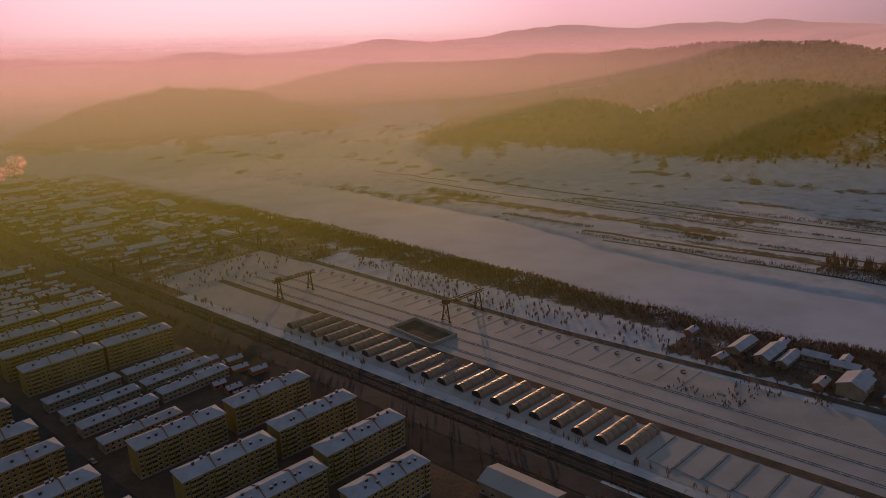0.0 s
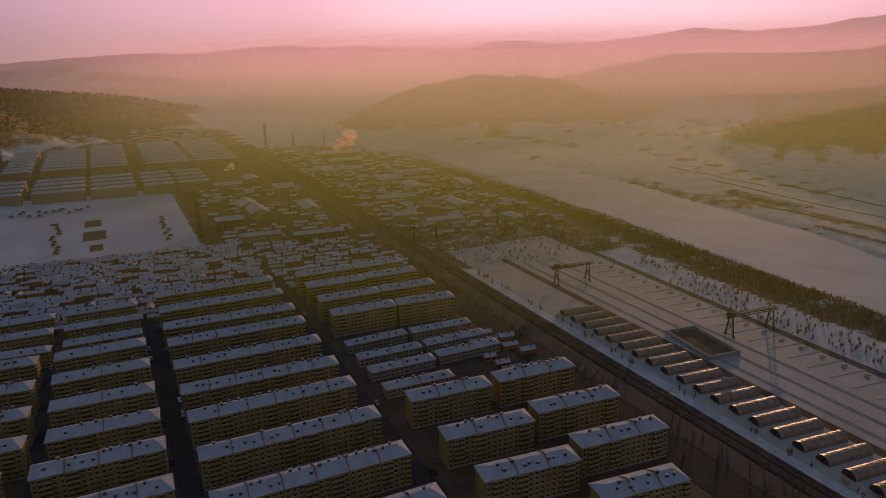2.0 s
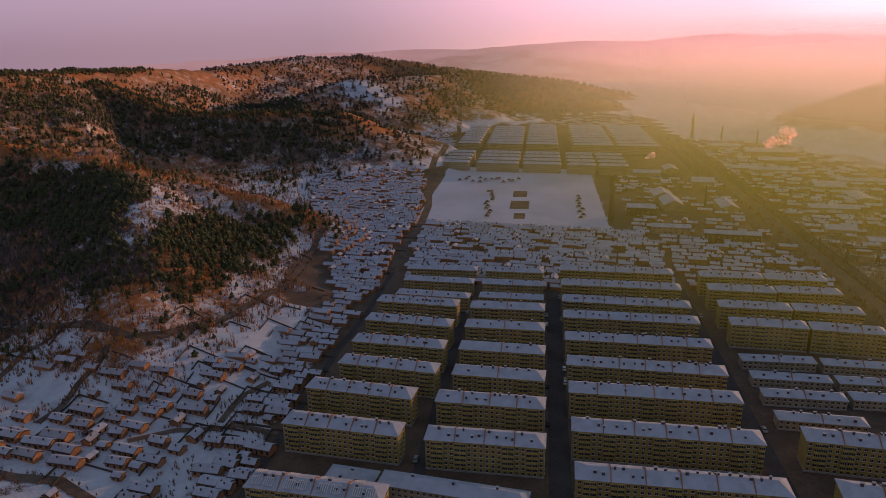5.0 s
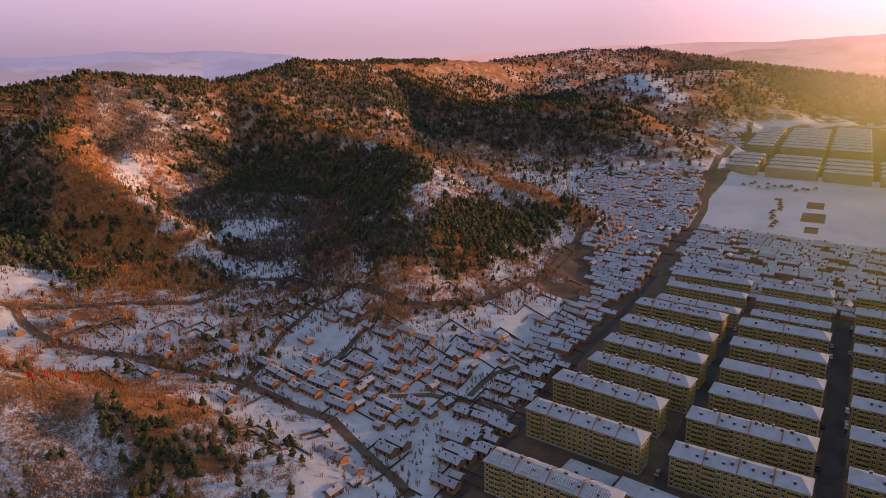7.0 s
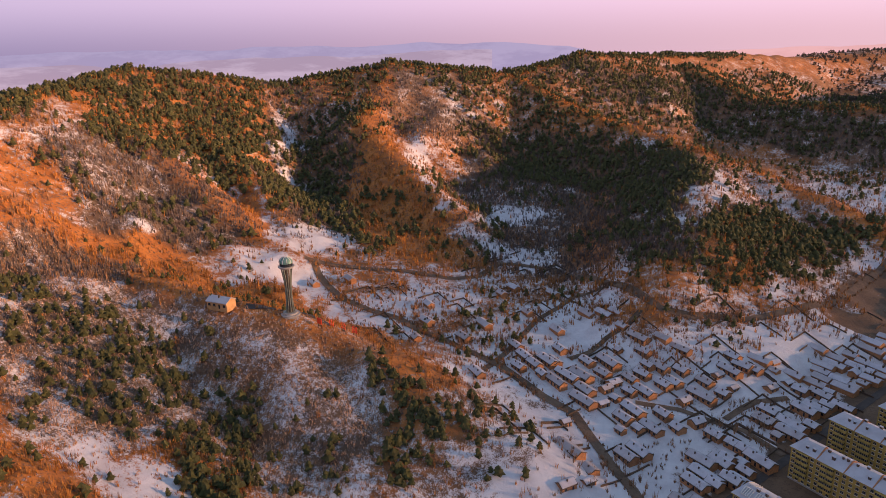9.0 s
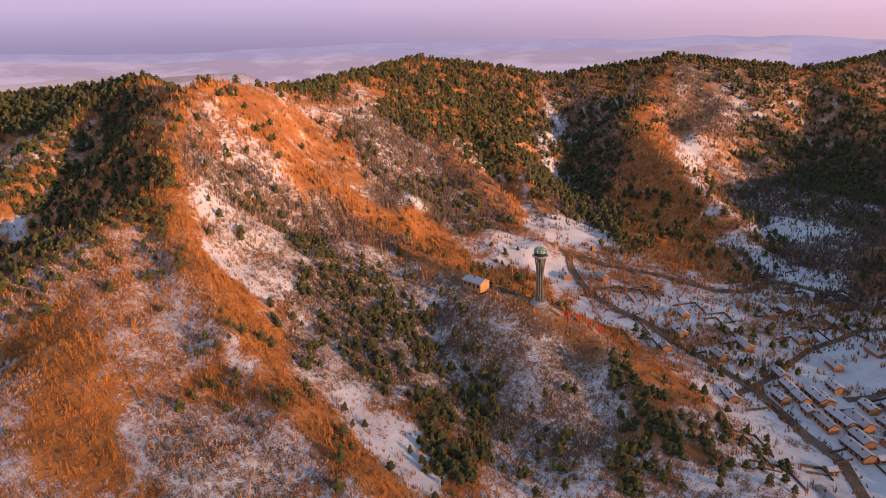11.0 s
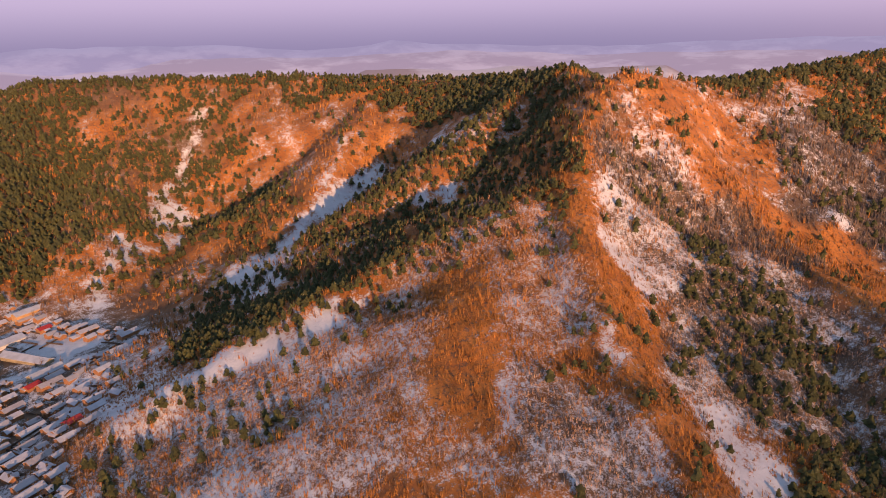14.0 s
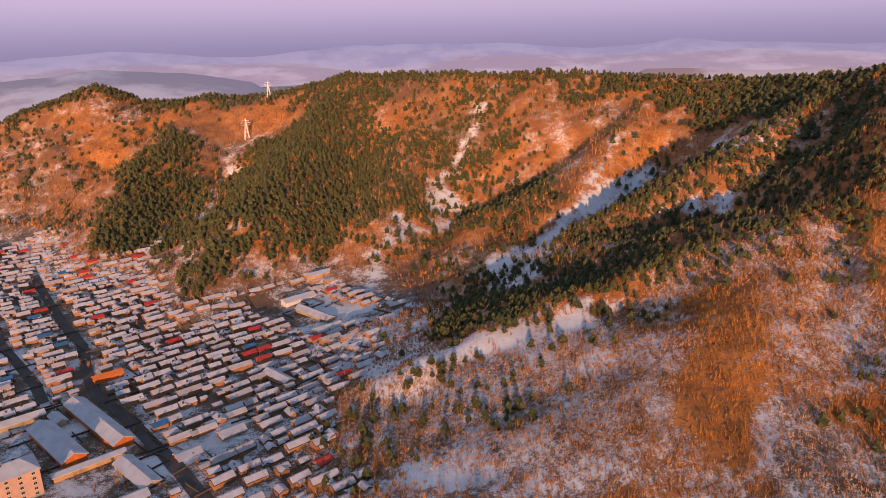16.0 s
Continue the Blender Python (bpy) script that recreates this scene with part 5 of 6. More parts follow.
def bare_trees():
    """Leafless trees by the river, between the houses and along lanes."""
    rng = np.random.default_rng(9)
    g = Greenery(5)

    def stand(x, y, tall, twigs, thick):
        z = levels(x, y)
        g.spikes(x, y, z + tall * 0.22, tall * 0.78, tall * 0.3, twigs, thick)
        g.spikes(x, y, z, tall * 0.6, tall * 0.05, 2, 0.22)

    # the belt on the near bank
    n = 15000
    a, b = rng.uniform(-1000, 60, n), 352 + 36 * rng.random(n) ** 0.6 + 14 * fbm(rng.uniform(0, 1, n), rng.uniform(0, 1, n), 1)
    b = b + np.clip(-a - 350, 0, 300) * 0.07
    keep = fbm(a, b * 0 + 3, 60, 2, 70) > -0.7
    x, y = np.array(grid(a[keep], b[keep]))
    stand(x, y, rng.uniform(1.3, 3.4, len(x)), 9, 0.07)
    # trees and hedges on the far bank
    for a0, a1, b0, b1, n in ((-150, -95, 505, 530, 160), (-60, 40, 500, 530, 220), (-420, -330, 520, 527, 120), (-330, -60, 498, 506, 260), (-560, -470, 560, 580, 150), (-300, -150, 545, 550, 140), (-260, -235, 535, 550, 70), (-330, 60, 640, 650, 260), (-420, -150, 600, 604, 160)):
        n = n * 3
        a, b = rng.uniform(a0, a1, n), rng.uniform(b0, b1, n)
        x, y = np.array(grid(a, b))
        stand(x, y, rng.uniform(0.9, 2.4, n), 8, 0.12)
    # the stand of poplars on the far bank
    n = 90
    x, y = np.array(grid(rng.uniform(-150, -70, n), rng.uniform(520, 532, n)))
    stand(x, y, rng.uniform(7, 11, n), 12, 0.3)
    # scrub round the yard and the bank road
    n = 900
    a, b = rng.uniform(-520, 60, n), rng.uniform(318, 345, n)
    keep = fbm(a, b, 35, 2, 71) > 0.05
    x, y = np.array(grid(a[keep], b[keep]))
    stand(x, y, rng.uniform(2, 4.5, len(x)), 8, 0.2)
    n = 1400
    a, b = rng.uniform(-140, 0, n), rng.uniform(284, 345, n)
    keep = fbm(a, b, 22, 2, 74) > 0.12
    x, y = np.array(grid(a[keep], b[keep]))
    stand(x, y, rng.uniform(1, 2.6, len(x)), 8, 0.12)
    # along the main road and between the houses
    n = 700
    a = rng.uniform(-1100, 100, n)
    x, y = np.array(grid(a, rng.choice([190.0, 203.5, 219.0], n) + rng.uniform(-1.5, 1.5, n)))
    stand(x, y, rng.uniform(3, 6, n), 9, 0.16)
    for line in (*((*f, f[0]) for f in FIELDS), *LANES):
        for (x0, y0), (x1, y1) in zip(line, line[1:]):
            n = int(math.hypot(x1 - x0, y1 - y0) * 0.8) + 1
            f = rng.random(n)
            off = rng.uniform(-1, 1, n) + rng.choice([-2.6, 2.6], n)
            d = math.hypot(x1 - x0, y1 - y0) + 0.01
            x, y = x0 + f * (x1 - x0) - off * (y1 - y0) / d, y0 + f * (y1 - y0) + off * (x1 - x0) / d
            stand(x, y, rng.uniform(0.8, 2.6, n), 9, 0.12)
    n = 2400
    a, b = rng.uniform(-340, -110, n), rng.uniform(-330, -112, n)
    x, y = np.array(grid(a, b))
    keep = (levels(x, y) < 26) & (fbm(x, y, 28, 3, 72) > 0.06) & (cover("snow", x, y) < 0.3)
    stand(x[keep], y[keep], rng.uniform(2.0, 5.5, keep.sum()), 12, 0.13)
    n = 1700
    a, b = rng.uniform(120, 600, n), rng.uniform(-260, -40, n)
    x, y = np.array(grid(a, b))
    keep = (levels(x, y) < 8) & (fbm(x, y, 24, 3, 73) > 0.1)
    stand(x[keep], y[keep], rng.uniform(2.5, 5.5, keep.sum()), 11, 0.13)
    n = 900
    a, b = rng.uniform(-1050, -430, n), rng.uniform(214, 352, n)
    x, y = np.array(grid(a, b))
    stand(x, y, rng.uniform(2.2, 4.5, n), 8, 0.22)
    g.finish("bare_tree", M_TWIG, "leafless brown trees along river, roads and yards", "bare trees")


hillside_plants()
bare_trees()


# ---- goods yard ----
def on_grid(a, b, z=0.0, turn=0.0):
    x, y = grid(a, b)
    return Matrix.Translation((x, y, z)) @ Matrix.Rotation(U_ANG + turn, 4, "Z")


ALONG_V = V_ANG - U_ANG


def shed():
    """A long barrel-roofed shed with a door end, lying along x."""
    ob = new("storage_shed")
    L, R, H = 22.0, 3.1, 3.0
    rnd = random.Random(3)
    arc = [(R * math.cos(t), H * math.sin(t) ** 0.85 + 0.1) for t in [math.pi * i / 14 for i in range(15)]]
    roof = Mesh()
    n = 12
    for i in range(n + 1):
        x = -L / 2 + L * i / n
        roof.v.extend((x, y, z + rnd.uniform(-0.05, 0.05)) for y, z in arc)
    for i in range(n):
        for j in range(14):
            q = i * 15 + j
            roof.f.append((q, q + 15, q + 16, q + 1))
            roof.m.append(0)
    part("cover", roof, M_FILM, ob, "taut brown plastic cover")
    for x, s in ((-L / 2 + 0.05, 1), (L / 2 - 0.05, -1)):
        e = Mesh()
        pts = [(x, y, z) for y, z in arc]
        e.face(pts if s > 0 else pts[::-1])
        part("end_wall", e, M_DARKWALL, ob)
    d = Mesh()
    d.box(-L / 2 - 0.06, -0.8, 0, -L / 2 + 0.02, 0.8, 1.9)
    part("door", d, M_STEEL, ob)
    for i in range(5):
        h = Mesh()
        x = -L / 2 + L * (i + 0.5) / 5
        for (y0, z0), (y1, z1) in zip(arc[::2], arc[2::2]):
            h.beam((x, y0 * 1.015, z0 * 1.02), (x, y1 * 1.015, z1 * 1.02), 0.05)
        part("hoop", h, M_STEEL, ob)
    return tagged(ob, "long barrel-roofed shed with a brown plastic cover", "shed", "storage sheds in the goods yard")


first = shed()
first.matrix_world = on_grid(-124, 236)
for i in range(1, 21):
    copy_thing(first, on_grid(-124 - 10.3 * i, 236 + 0.05 * i))


def slab():
    ob = new("foundation_plot")
    m = Mesh()
    m.prism([(-4.7, -0.3), (4.7, -0.3), (4.6, 0.45), (-4.6, 0.45)], -11, 11)
    part("bed", m, M_YARD, ob)
    for s in (-5.0, 5.0):
        e = Mesh()
        e.box(-11, s - 0.18, -0.3, 11, s + 0.18, 0.8)
        part("kerb", e, M_CONCRETE, ob)
    return tagged(ob, "empty snow-filled shed plot between concrete kerbs", "foundation", "empty plots beside the sheds")


first = slab()
first.matrix_world = on_grid(-110, 236)
for i in range(1, 10):
    copy_thing(first, on_grid(-110 + 10.6 * i, 236))


def berm():
    ob = new("storage_bay")
    m = Mesh()
    m.prism([(-1.0, -0.2), (1.0, -0.2), (0.3, 0.28), (-0.3, 0.28)], -11, 11)
    part("berm", m, M_YARD, ob)
    c = Mesh()
    pts = [(4.5 + 1.9 * math.cos(t), 5 + 1.9 * math.sin(t), 0.35) for t in [0.4 + i * 0.35 for i in range(11)]]
    for p, q in zip(pts, pts[1:]):
        c.beam(p, q, 0.15)
    part("stored_hoop", c, M_STEEL, ob, "dark bent steel hoop lying on the snow")
    return tagged(ob, "snowy storage bay with a low bank and a bent steel hoop", "storage bay", "storage bays in the goods yard")


first = berm()
first.matrix_world = on_grid(-135, 300)
for i in range(1, 24):
    copy_thing(first, on_grid(-135 - 11.5 * i, 300 + 0.1 * i))


def gantry(a, b0, b1, h=11.0, reach=4.0):
    """A gantry crane: two braced leg frames, a girder and a trolley."""
    ob = new("gantry_crane")
    ob.matrix_world = on_grid(a, (b0 + b1) / 2)
    s = (b1 - b0) / 2
    for x in (-s, s):
        leg = Mesh()
        for y in (-3.2, 3.2):
            leg.beam((x, y, 0), (x, y * 0.35, h), 0.28)
            leg.box(x - 0.5, y - 0.7, 0, x + 0.5, y + 0.7, 0.7)
        for z, w in ((0.8, 2.95), (h * 0.5, 2.15)):
            leg.beam((x, -w, z), (x, w, z), 0.16)
        leg.beam((x, -2.9, 0.8), (x, 1.6, h * 0.75), 0.12)
        leg.beam((x, 2.9, 0.8), (x, -1.6, h * 0.75), 0.12)
        part("leg_frame", leg, M_STEEL, ob)
    for y in (-1.0, 1.0):
        g = Mesh()
        g.beam((-s - reach, y, h), (s + reach, y, h), 0.22)
        g.beam((-s - reach, y, h + 1.5), (s + reach, y, h + 1.5), 0.16)
        n = 10
        for i in range(n):
            x0 = -s - reach + (2 * s + 2 * reach) * i / n
            x1 = -s - reach + (2 * s + 2 * reach) * (i + 1) / n
            g.beam((x0, y, h if i % 2 else h + 1.5), (x1, y, h + 1.5 if i % 2 else h), 0.09)
        part("girder", g, M_STEEL, ob)
    t = Mesh()
    t.box(-s - 1.6, -1.6, h + 0.3, -s + 1.8, 1.6, h + 2.6)
    part("trolley", t, M_DARKWALL, ob)
    return tagged(ob, "tall dark steel gantry crane on braced legs", "gantry crane", "gantry cranes in the goods yard")


gantry(-378, 254, 277)
gantry(-271, 287, 314)
gantry(-508, 212, 231)
gantry(-500, 288, 322)
gantry(-535, 300, 326)

# the walled pit with its stack of timber
ob = new("walled_pit")
ob.matrix_world = on_grid(-268, 266)
for x0, y0, x1, y1 in ((-9, -17.5, 9, -16.5), (-9, 16.5, 9, 17.5), (-9.5, -17.5, -8.5, 17.5), (8.5, -17.5, 9.5, 17.5)):
    w = Mesh()
    w.box(x0, y0, -0.3, x1, y1, 2.2)
    part("wall", w, M_CONCRETE, ob)
f = Mesh()
f.box(-8.5, -16.5, -0.3, 8.5, 16.5, 0.4)
part("floor", f, M_EARTH, ob)
tagged(ob, "square concrete-walled storage pit in the yard snow", "storage pit")

# halls and houses by the bank road
def hall(a, b, L, D, h, rise, roof=None, wall=None, along_rail=False, label="long hall with a snowy gable roof", name="hall", category="hall", z=0.0):
    ob = new(name)
    ob.matrix_world = on_grid(a, b, z, ALONG_V if along_rail else 0.0)
    w = Mesh()
    w.prism([(-D / 2, -0.6), (D / 2, -0.6), (D / 2, h), (0, h + rise - 0.1), (-D / 2, h)], -L / 2, L / 2)
    part("wall", w, wall or M_PLASTER, ob)
    r = Mesh()
    e, k = 0.6, rise / (D / 2)
    r.prism([(-D / 2 - e, h - e * k), (0, h + rise), (D / 2 + e, h - e * k), (D / 2 + e, h - e * k + 0.4), (0, h + rise + 0.42), (-D / 2 - e, h - e * k + 0.4)], -L / 2 - 0.5, L / 2 + 0.5)
    part("roof", r, roof or M_SNOW, ob)
    n = max(3, int(L / 4))
    for i in range(n):
        o = new("window", WINDOW)
        o.parent, o.location = ob, (-L / 2 + (i + 0.5) * L / n, -D / 2, 1.0)
        if h > 5:
            o = new("window", WINDOW)
            o.parent, o.location = ob, (-L / 2 + (i + 0.5) * L / n, -D / 2, 4.0)
    return tagged(ob, label, category)


hall(-132, 349, 20, 6.5, 2.8, 1.6, label="long grey hall with a snowy roof by the bank road")
hall(-118, 347, 21, 7, 3.0, 1.8, label="long grey hall with a snowy roof by the bank road")
hall(-109, 346, 18, 5, 2.6, 1.4, label="narrow grey hall with a snowy roof by the bank road")
hall(-100, 356, 12, 6, 3.0, 1.5, along_rail=True, label="small plastered house with a snowy roof")
hall(-86, 352, 12, 6, 3.0, 1.5, along_rail=True, label="small plastered house with a snowy roof")
hall(-76, 331, 15, 11, 5.5, 2.4, label="two-storey pale house with a broad snowy roof")
hall(-134, 176, 28, 12, 5.0, 2.0, along_rail=True, roof=M_YARD, label="low flat hall with dark ribs on its snowy roof")
# the works up the valley
for a, b, L, D, h, rise, rail in ((-685, 118, 26, 18, 6, 4, True), (-652, 121, 30, 17, 6, 4.5, True), (-650, 168, 32, 14, 6, 3, True), (-758, 170, 22, 22, 6, 3, False), (-896, 283, 44, 18, 7, 2, False), (-950, 290, 60, 26, 9, 2, False), (-757, 288, 28, 28, 6, 2, False),
                                  (-564, 106, 30, 9, 6, 1.5, False), (-548, 148, 40, 9, 7, 1.5, False), (-703, 352, 12, 40, 5, 2, False), (-586, 236, 22, 12, 5, 2.5, False), (-840, 262, 50, 12, 5, 2, False), (-800, 120, 30, 12, 5, 2.4, False), (-620, 90, 24, 13, 8, 2.0, False), (-830, 150, 26, 14, 5, 2.4, True), (-1010, 250, 40, 16, 6, 2, False), (-560, 262, 34, 12, 4, 1.5, False), (-610, 300, 30, 14, 5, 1.6, True), (-660, 258, 40, 13, 5, 2, False), (-715, 300, 34, 16, 4, 1.4, True), (-790, 330, 46, 14, 5, 1.5, False), (-850, 235, 30, 18, 5, 1.6, False), (-545, 320, 24, 10, 4, 1.4, True)):
    hall(a, b, L, D, h, rise, along_rail=rail, wall=M_DARKWALL if h > 6 else None, label="large works hall with a snowy roof in the haze")


def chimney(a, b, tall, r, label):
    ob = new("works_chimney")
    ob.matrix_world = on_grid(a, b)
    s = Mesh()
    s.tube([(0, 0, -0.5, r * 1.25), (0, 0, tall * 0.5, r), (0, 0, tall, r * 0.75)], 14)
    part("shaft", s, M_DARKWALL, ob)
    for z in (tall * 0.55, tall * 0.8, tall - 0.8):
        b_ = Mesh()
        b_.tube([(0, 0, z, r * 1.06), (0, 0, z + 0.7, r * 1.06)], 14)
        part("band", b_, M_STEEL, ob)
    return tagged(ob, label, "chimney", "works chimneys")


chimney(-596, 62, 40, 1.9, "tall dark brick works chimney")
chimney(-1107, 228, 36, 2.0, "tall dark chimney far up the valley")
chimney(-1040, 300, 22, 1.2, "thin dark chimney beside the smoking works")
chimney(-1075, 262, 24, 1.2, "thin dark chimney beside the smoking works")
chimney(-650, 150, 22, 0.9, "thin dark chimney between works halls")


def plume(a, b, z, size, seed, lumps):
    """A still cloud of steam: soft lumps that drift up and away."""
    rnd = random.Random(seed)
    bm = bmesh.new()
    for i in range(lumps):
        f = i / lumps
        m4 = Matrix.Translation((f * size * 1.6 + rnd.uniform(-1, 1) * size * 0.4, rnd.uniform(-1, 1) * size * 0.35, f * size * 1.0 + rnd.uniform(-0.3, 0.3) * size)) @ Matrix.Scale(size * rnd.uniform(0.25, 0.5) * (0.6 + 0.6 * f), 4)
        bmesh.ops.create_icosphere(bm, subdivisions=2, radius=1.0, matrix=m4)
    for v in bm.verts:
        v.co += Vector(noise.noise_vector(v.co * (1.6 / size))) * size * 0.22 + Vector(noise.noise_vector(v.co * (5 / size))) * size * 0.08
    for f in bm.faces:
        f.smooth = True
    me = bpy.data.meshes.new("steam_cloud")
    bm.to_mesh(me)
    bm.free()
    me.materials.append(M_STEAM)
    ob = new("steam_cloud", me)
    ob.matrix_world = on_grid(a, b, z)
    tagged(ob, "cloud of white steam over the works, coloured pink for the evening light", "steam", kind="stuff")


plume(-960, 292, 14, 14, 4, 22)
plume(-862, 128, 10, 5, 6, 10)


# ---- sports ground ----
def stall():
    ob = new("market_tent")
    r = Mesh()
    n = len(r.v)
    r.v.extend([(-2, -2, 1.4), (2, -2, 1.4), (2, 2, 1.4), (-2, 2, 1.4), (0, 0, 3.2)])
    for q in ((0, 1, 4), (1, 2, 4), (2, 3, 4), (3, 0, 4), (3, 2, 1, 0)):
        r.f.append(tuple(n + i for i in q))
        r.m.append(0)
    part("canopy", r, M_DARKWALL, ob)
    for x, y in ((-1.9, -1.9), (1.9, -1.9), (1.9, 1.9), (-1.9, 1.9)):
        p = Mesh()
        p.beam((x, y, 0), (x, y, 1.5), 0.07)
        part("post", p, M_STEEL, ob)
    return tagged(ob, "small dark pyramid tent on the snowy sports ground", "tent", "tents on the sports ground")


first = stall()
first.matrix_world = on_grid(-678, -49)
rnd = random.Random(12)
for i in range(1, 11):
    copy_thing(first, on_grid(-678 + 9 * i, -48 + rnd.uniform(-4, 4)))
for i in range(9):
    copy_thing(first, on_grid(-680 + 10.5 * i, 38 + rnd.uniform(-2, 2)))
for i in range(14):
    copy_thing(first, on_grid(-745 + rnd.uniform(-14, 10), -90 + 5 * i + rnd.uniform(-2, 2)))
strip("sports_ground", [grid(-822, -26), grid(-564, -26)], 168, M_ICE, 0.12, "wide snow-covered sports ground", "sports ground")
for a0, a1, b, wide in ((-699, -672, -20, 14), (-655, -622, -19, 18), (-606, -586, -18, 10), (-700, -690, -52, 7)):
    strip("worn_patch", [grid(a0, b), grid(a1, b)], wide, M_EARTH, 0.2, "bare brown worn patch in the snow", "worn patch")


# ---- the hill park: lookout tower, sign, hut ----
def lookout():
    x, y = -252, -134
    ob = new("lookout_tower")
    ob.matrix_world = Matrix.Translation((x, y, level(x, y) - 0.6))
    H = 21.5
    core = Mesh()
    core.tube([(0, 0, -1, 1.15), (0, 0, H, 1.0)], 14)
    part("shaft", core, M_DARKWALL, ob, "dark shaft behind the ribs")
    for i in range(10):
        rib = Mesh()
        t = math.tau * i / 10
        pts = [((1.25 + 1.0 * (2 * f - 0.95) ** 2) * math.cos(t), (1.25 + 1.0 * (2 * f - 0.95) ** 2) * math.sin(t), H * f) for f in [k / 8 for k in range(9)]]
        for p, q in zip(pts, pts[1:]):
            rib.beam(p, q, 0.17)
        part("rib", rib, M_TOWER, ob)
    base = Mesh()
    base.tube([(0, 0, -1.5, 4.2), (0, 0, 0.7, 4.2), (0, 0, 0.7, 3.2), (0, 0, 1.5, 3.2)], 20)
    part("plinth", base, M_CONCRETE, ob)
    deck = Mesh()
    deck.tube([(0, 0, H - 0.2, 2.1), (0, 0, H + 0.7, 3.5), (0, 0, H + 1.2, 3.5)], 24)
    part("deck", deck, M_CONCRETE, ob)
    drum = Mesh()
    drum.tube([(0, 0, H + 1.2, 2.7), (0, 0, H + 2.6, 2.7)], 20)
    part("glazing", drum, M_DARK, ob)
    dome = Mesh()
    dome.tube([(0, 0, H + 2.6 + 2.7 * math.sin(s), 2.95 * math.cos(s) + 0.02) for s in [math.pi / 2 * k / 7 for k in range(8)]], 20)
    dome = part("dome", dome, M_COPPER, ob, "green ribbed dome")
    for i in range(10):
        r = Mesh()
        t = math.tau * i / 10
        pts = [(3.02 * math.cos(s) * math.cos(t), 3.02 * math.cos(s) * math.sin(t), H + 2.6 + 2.77 * math.sin(s)) for s in [math.pi / 2 * k / 6 for k in range(7)]]
        for p, q in zip(pts, pts[1:]):
            r.beam(p, q, 0.07)
        part("dome_rib", r, M_TRIM, dome)
    tagged(ob, "slender lookout tower with ribbed waist and green dome", "lookout tower")


lookout()


def park_sign():
    """Large red characters on posts beside the tower; the first cannot be read and is a plain bar."""
    ob = new("park_sign")
    x0, y0 = -250.5, -120.0
    ob.matrix_world = Matrix.Translation((x0, y0, level(x0, y0) + 0.2))
    face = Matrix.Rotation(radians(-78), 4, "Z")
    for i, ch in enumerate(("", "\u5c71", "\u516c", "\u56ed")):
        px, py = -3.2 * i, 4.0 * i
        ground_z = level(x0 + px, y0 + py) - ob.matrix_world.translation.z + 1.4
        if ch:
            cu = bpy.data.curves.new("sign_character", "FONT")
            cu.body, cu.size, cu.extrude, cu.align_x = ch, 3.6, 0.12, "CENTER"
            cu.materials.append(M_SIGN)
            o = new("sign_character", cu)
            o.parent = ob
            o.matrix_local = Matrix.Translation((px, py, ground_z + 0.4)) @ Matrix.Rotation(radians(62), 4, "Z") @ Matrix.Rotation(math.pi / 2, 4, "X")
        else:
            m = Mesh()
            m.box(-1.4, -0.12, 0.4, 1.4, 0.12, 3.0)
            o = part("sign_bar", m, M_SIGN, ob)
            o.matrix_local = Matrix.Translation((px, py, ground_z)) @ Matrix.Rotation(radians(62), 4, "Z")
        for s in (-0.9, 0.9):
            p = Mesh()
            p.beam((px + s * 0.47, py + s * 0.88, ground_z - 3.5), (px + s * 0.47, py + s * 0.88, ground_z + 0.9), 0.08)
            part("post", p, M_STEEL, ob)
    tagged(ob, "large red free-standing characters on posts by the tower", "sign")


park_sign()
x, y = -248, -165
ob = house_kit(11, 6, 3.0, 1.6, M_SNOW, M_ORANGE_PALE, 1)
ob.name = "park_hut"
ob.matrix_world = Matrix.Translation((x, y, level(x, y) + 0.4)) @ Matrix.Rotation(radians(80), 4, "Z")
tagged(ob, "small cream park hut with a snowy roof on the crest", "hut")
strip("park_drive", [(-251, -155), (-257, -142), (-258, -118)], 5, M_ROAD, 0.35, "dark cleared drive along the crest of the hill park", "drive", step=2.0)


def pylon(x, y, tall):
    ob = new("power_pylon")
    ob.matrix_world = Matrix.Translation((x, y, level(x, y) - 0.3)) @ Matrix.Rotation(0.5, 4, "Z")
    w = tall * 0.11
    for sx, sy in ((-1, -1), (1, -1), (1, 1), (-1, 1)):
        l = Mesh()
        l.beam((sx * w, sy * w, 0), (sx * w * 0.25, sy * w * 0.25, tall * 0.75), 0.22)
        l.beam((sx * w * 0.25, sy * w * 0.25, tall * 0.75), (sx * 0.15, sy * 0.15, tall), 0.18)
        part("leg", l, M_TRIM, ob)
    for z0, z1 in ((0, 0.25), (0.25, 0.45), (0.45, 0.62), (0.62, 0.75)):
        b_ = Mesh()
        w0, w1 = w * (1 - z0), w * (1 - z1)
        for s in (-1, 1):
            b_.beam((-w0, s * w0, z0 * tall), (w1, s * w1, z1 * tall), 0.12)
            b_.beam((s * w0, -w0, z0 * tall), (s * w1, w1, z1 * tall), 0.12)
        part("bracing", b_, M_TRIM, ob)
    for z, r in ((0.7, 0.2), (0.8, 0.24), (0.9, 0.17)):
        c = Mesh()
        c.beam((-r * tall, 0, z * tall), (r * tall, 0, z * tall), 0.18)
        part("cross_arm", c, M_TRIM, ob)
    tagged(ob, "pale steel lattice power pylon on the hill", "pylon", "power pylons")


pylon(227, -786, 18)
pylon(233, -713, 22)

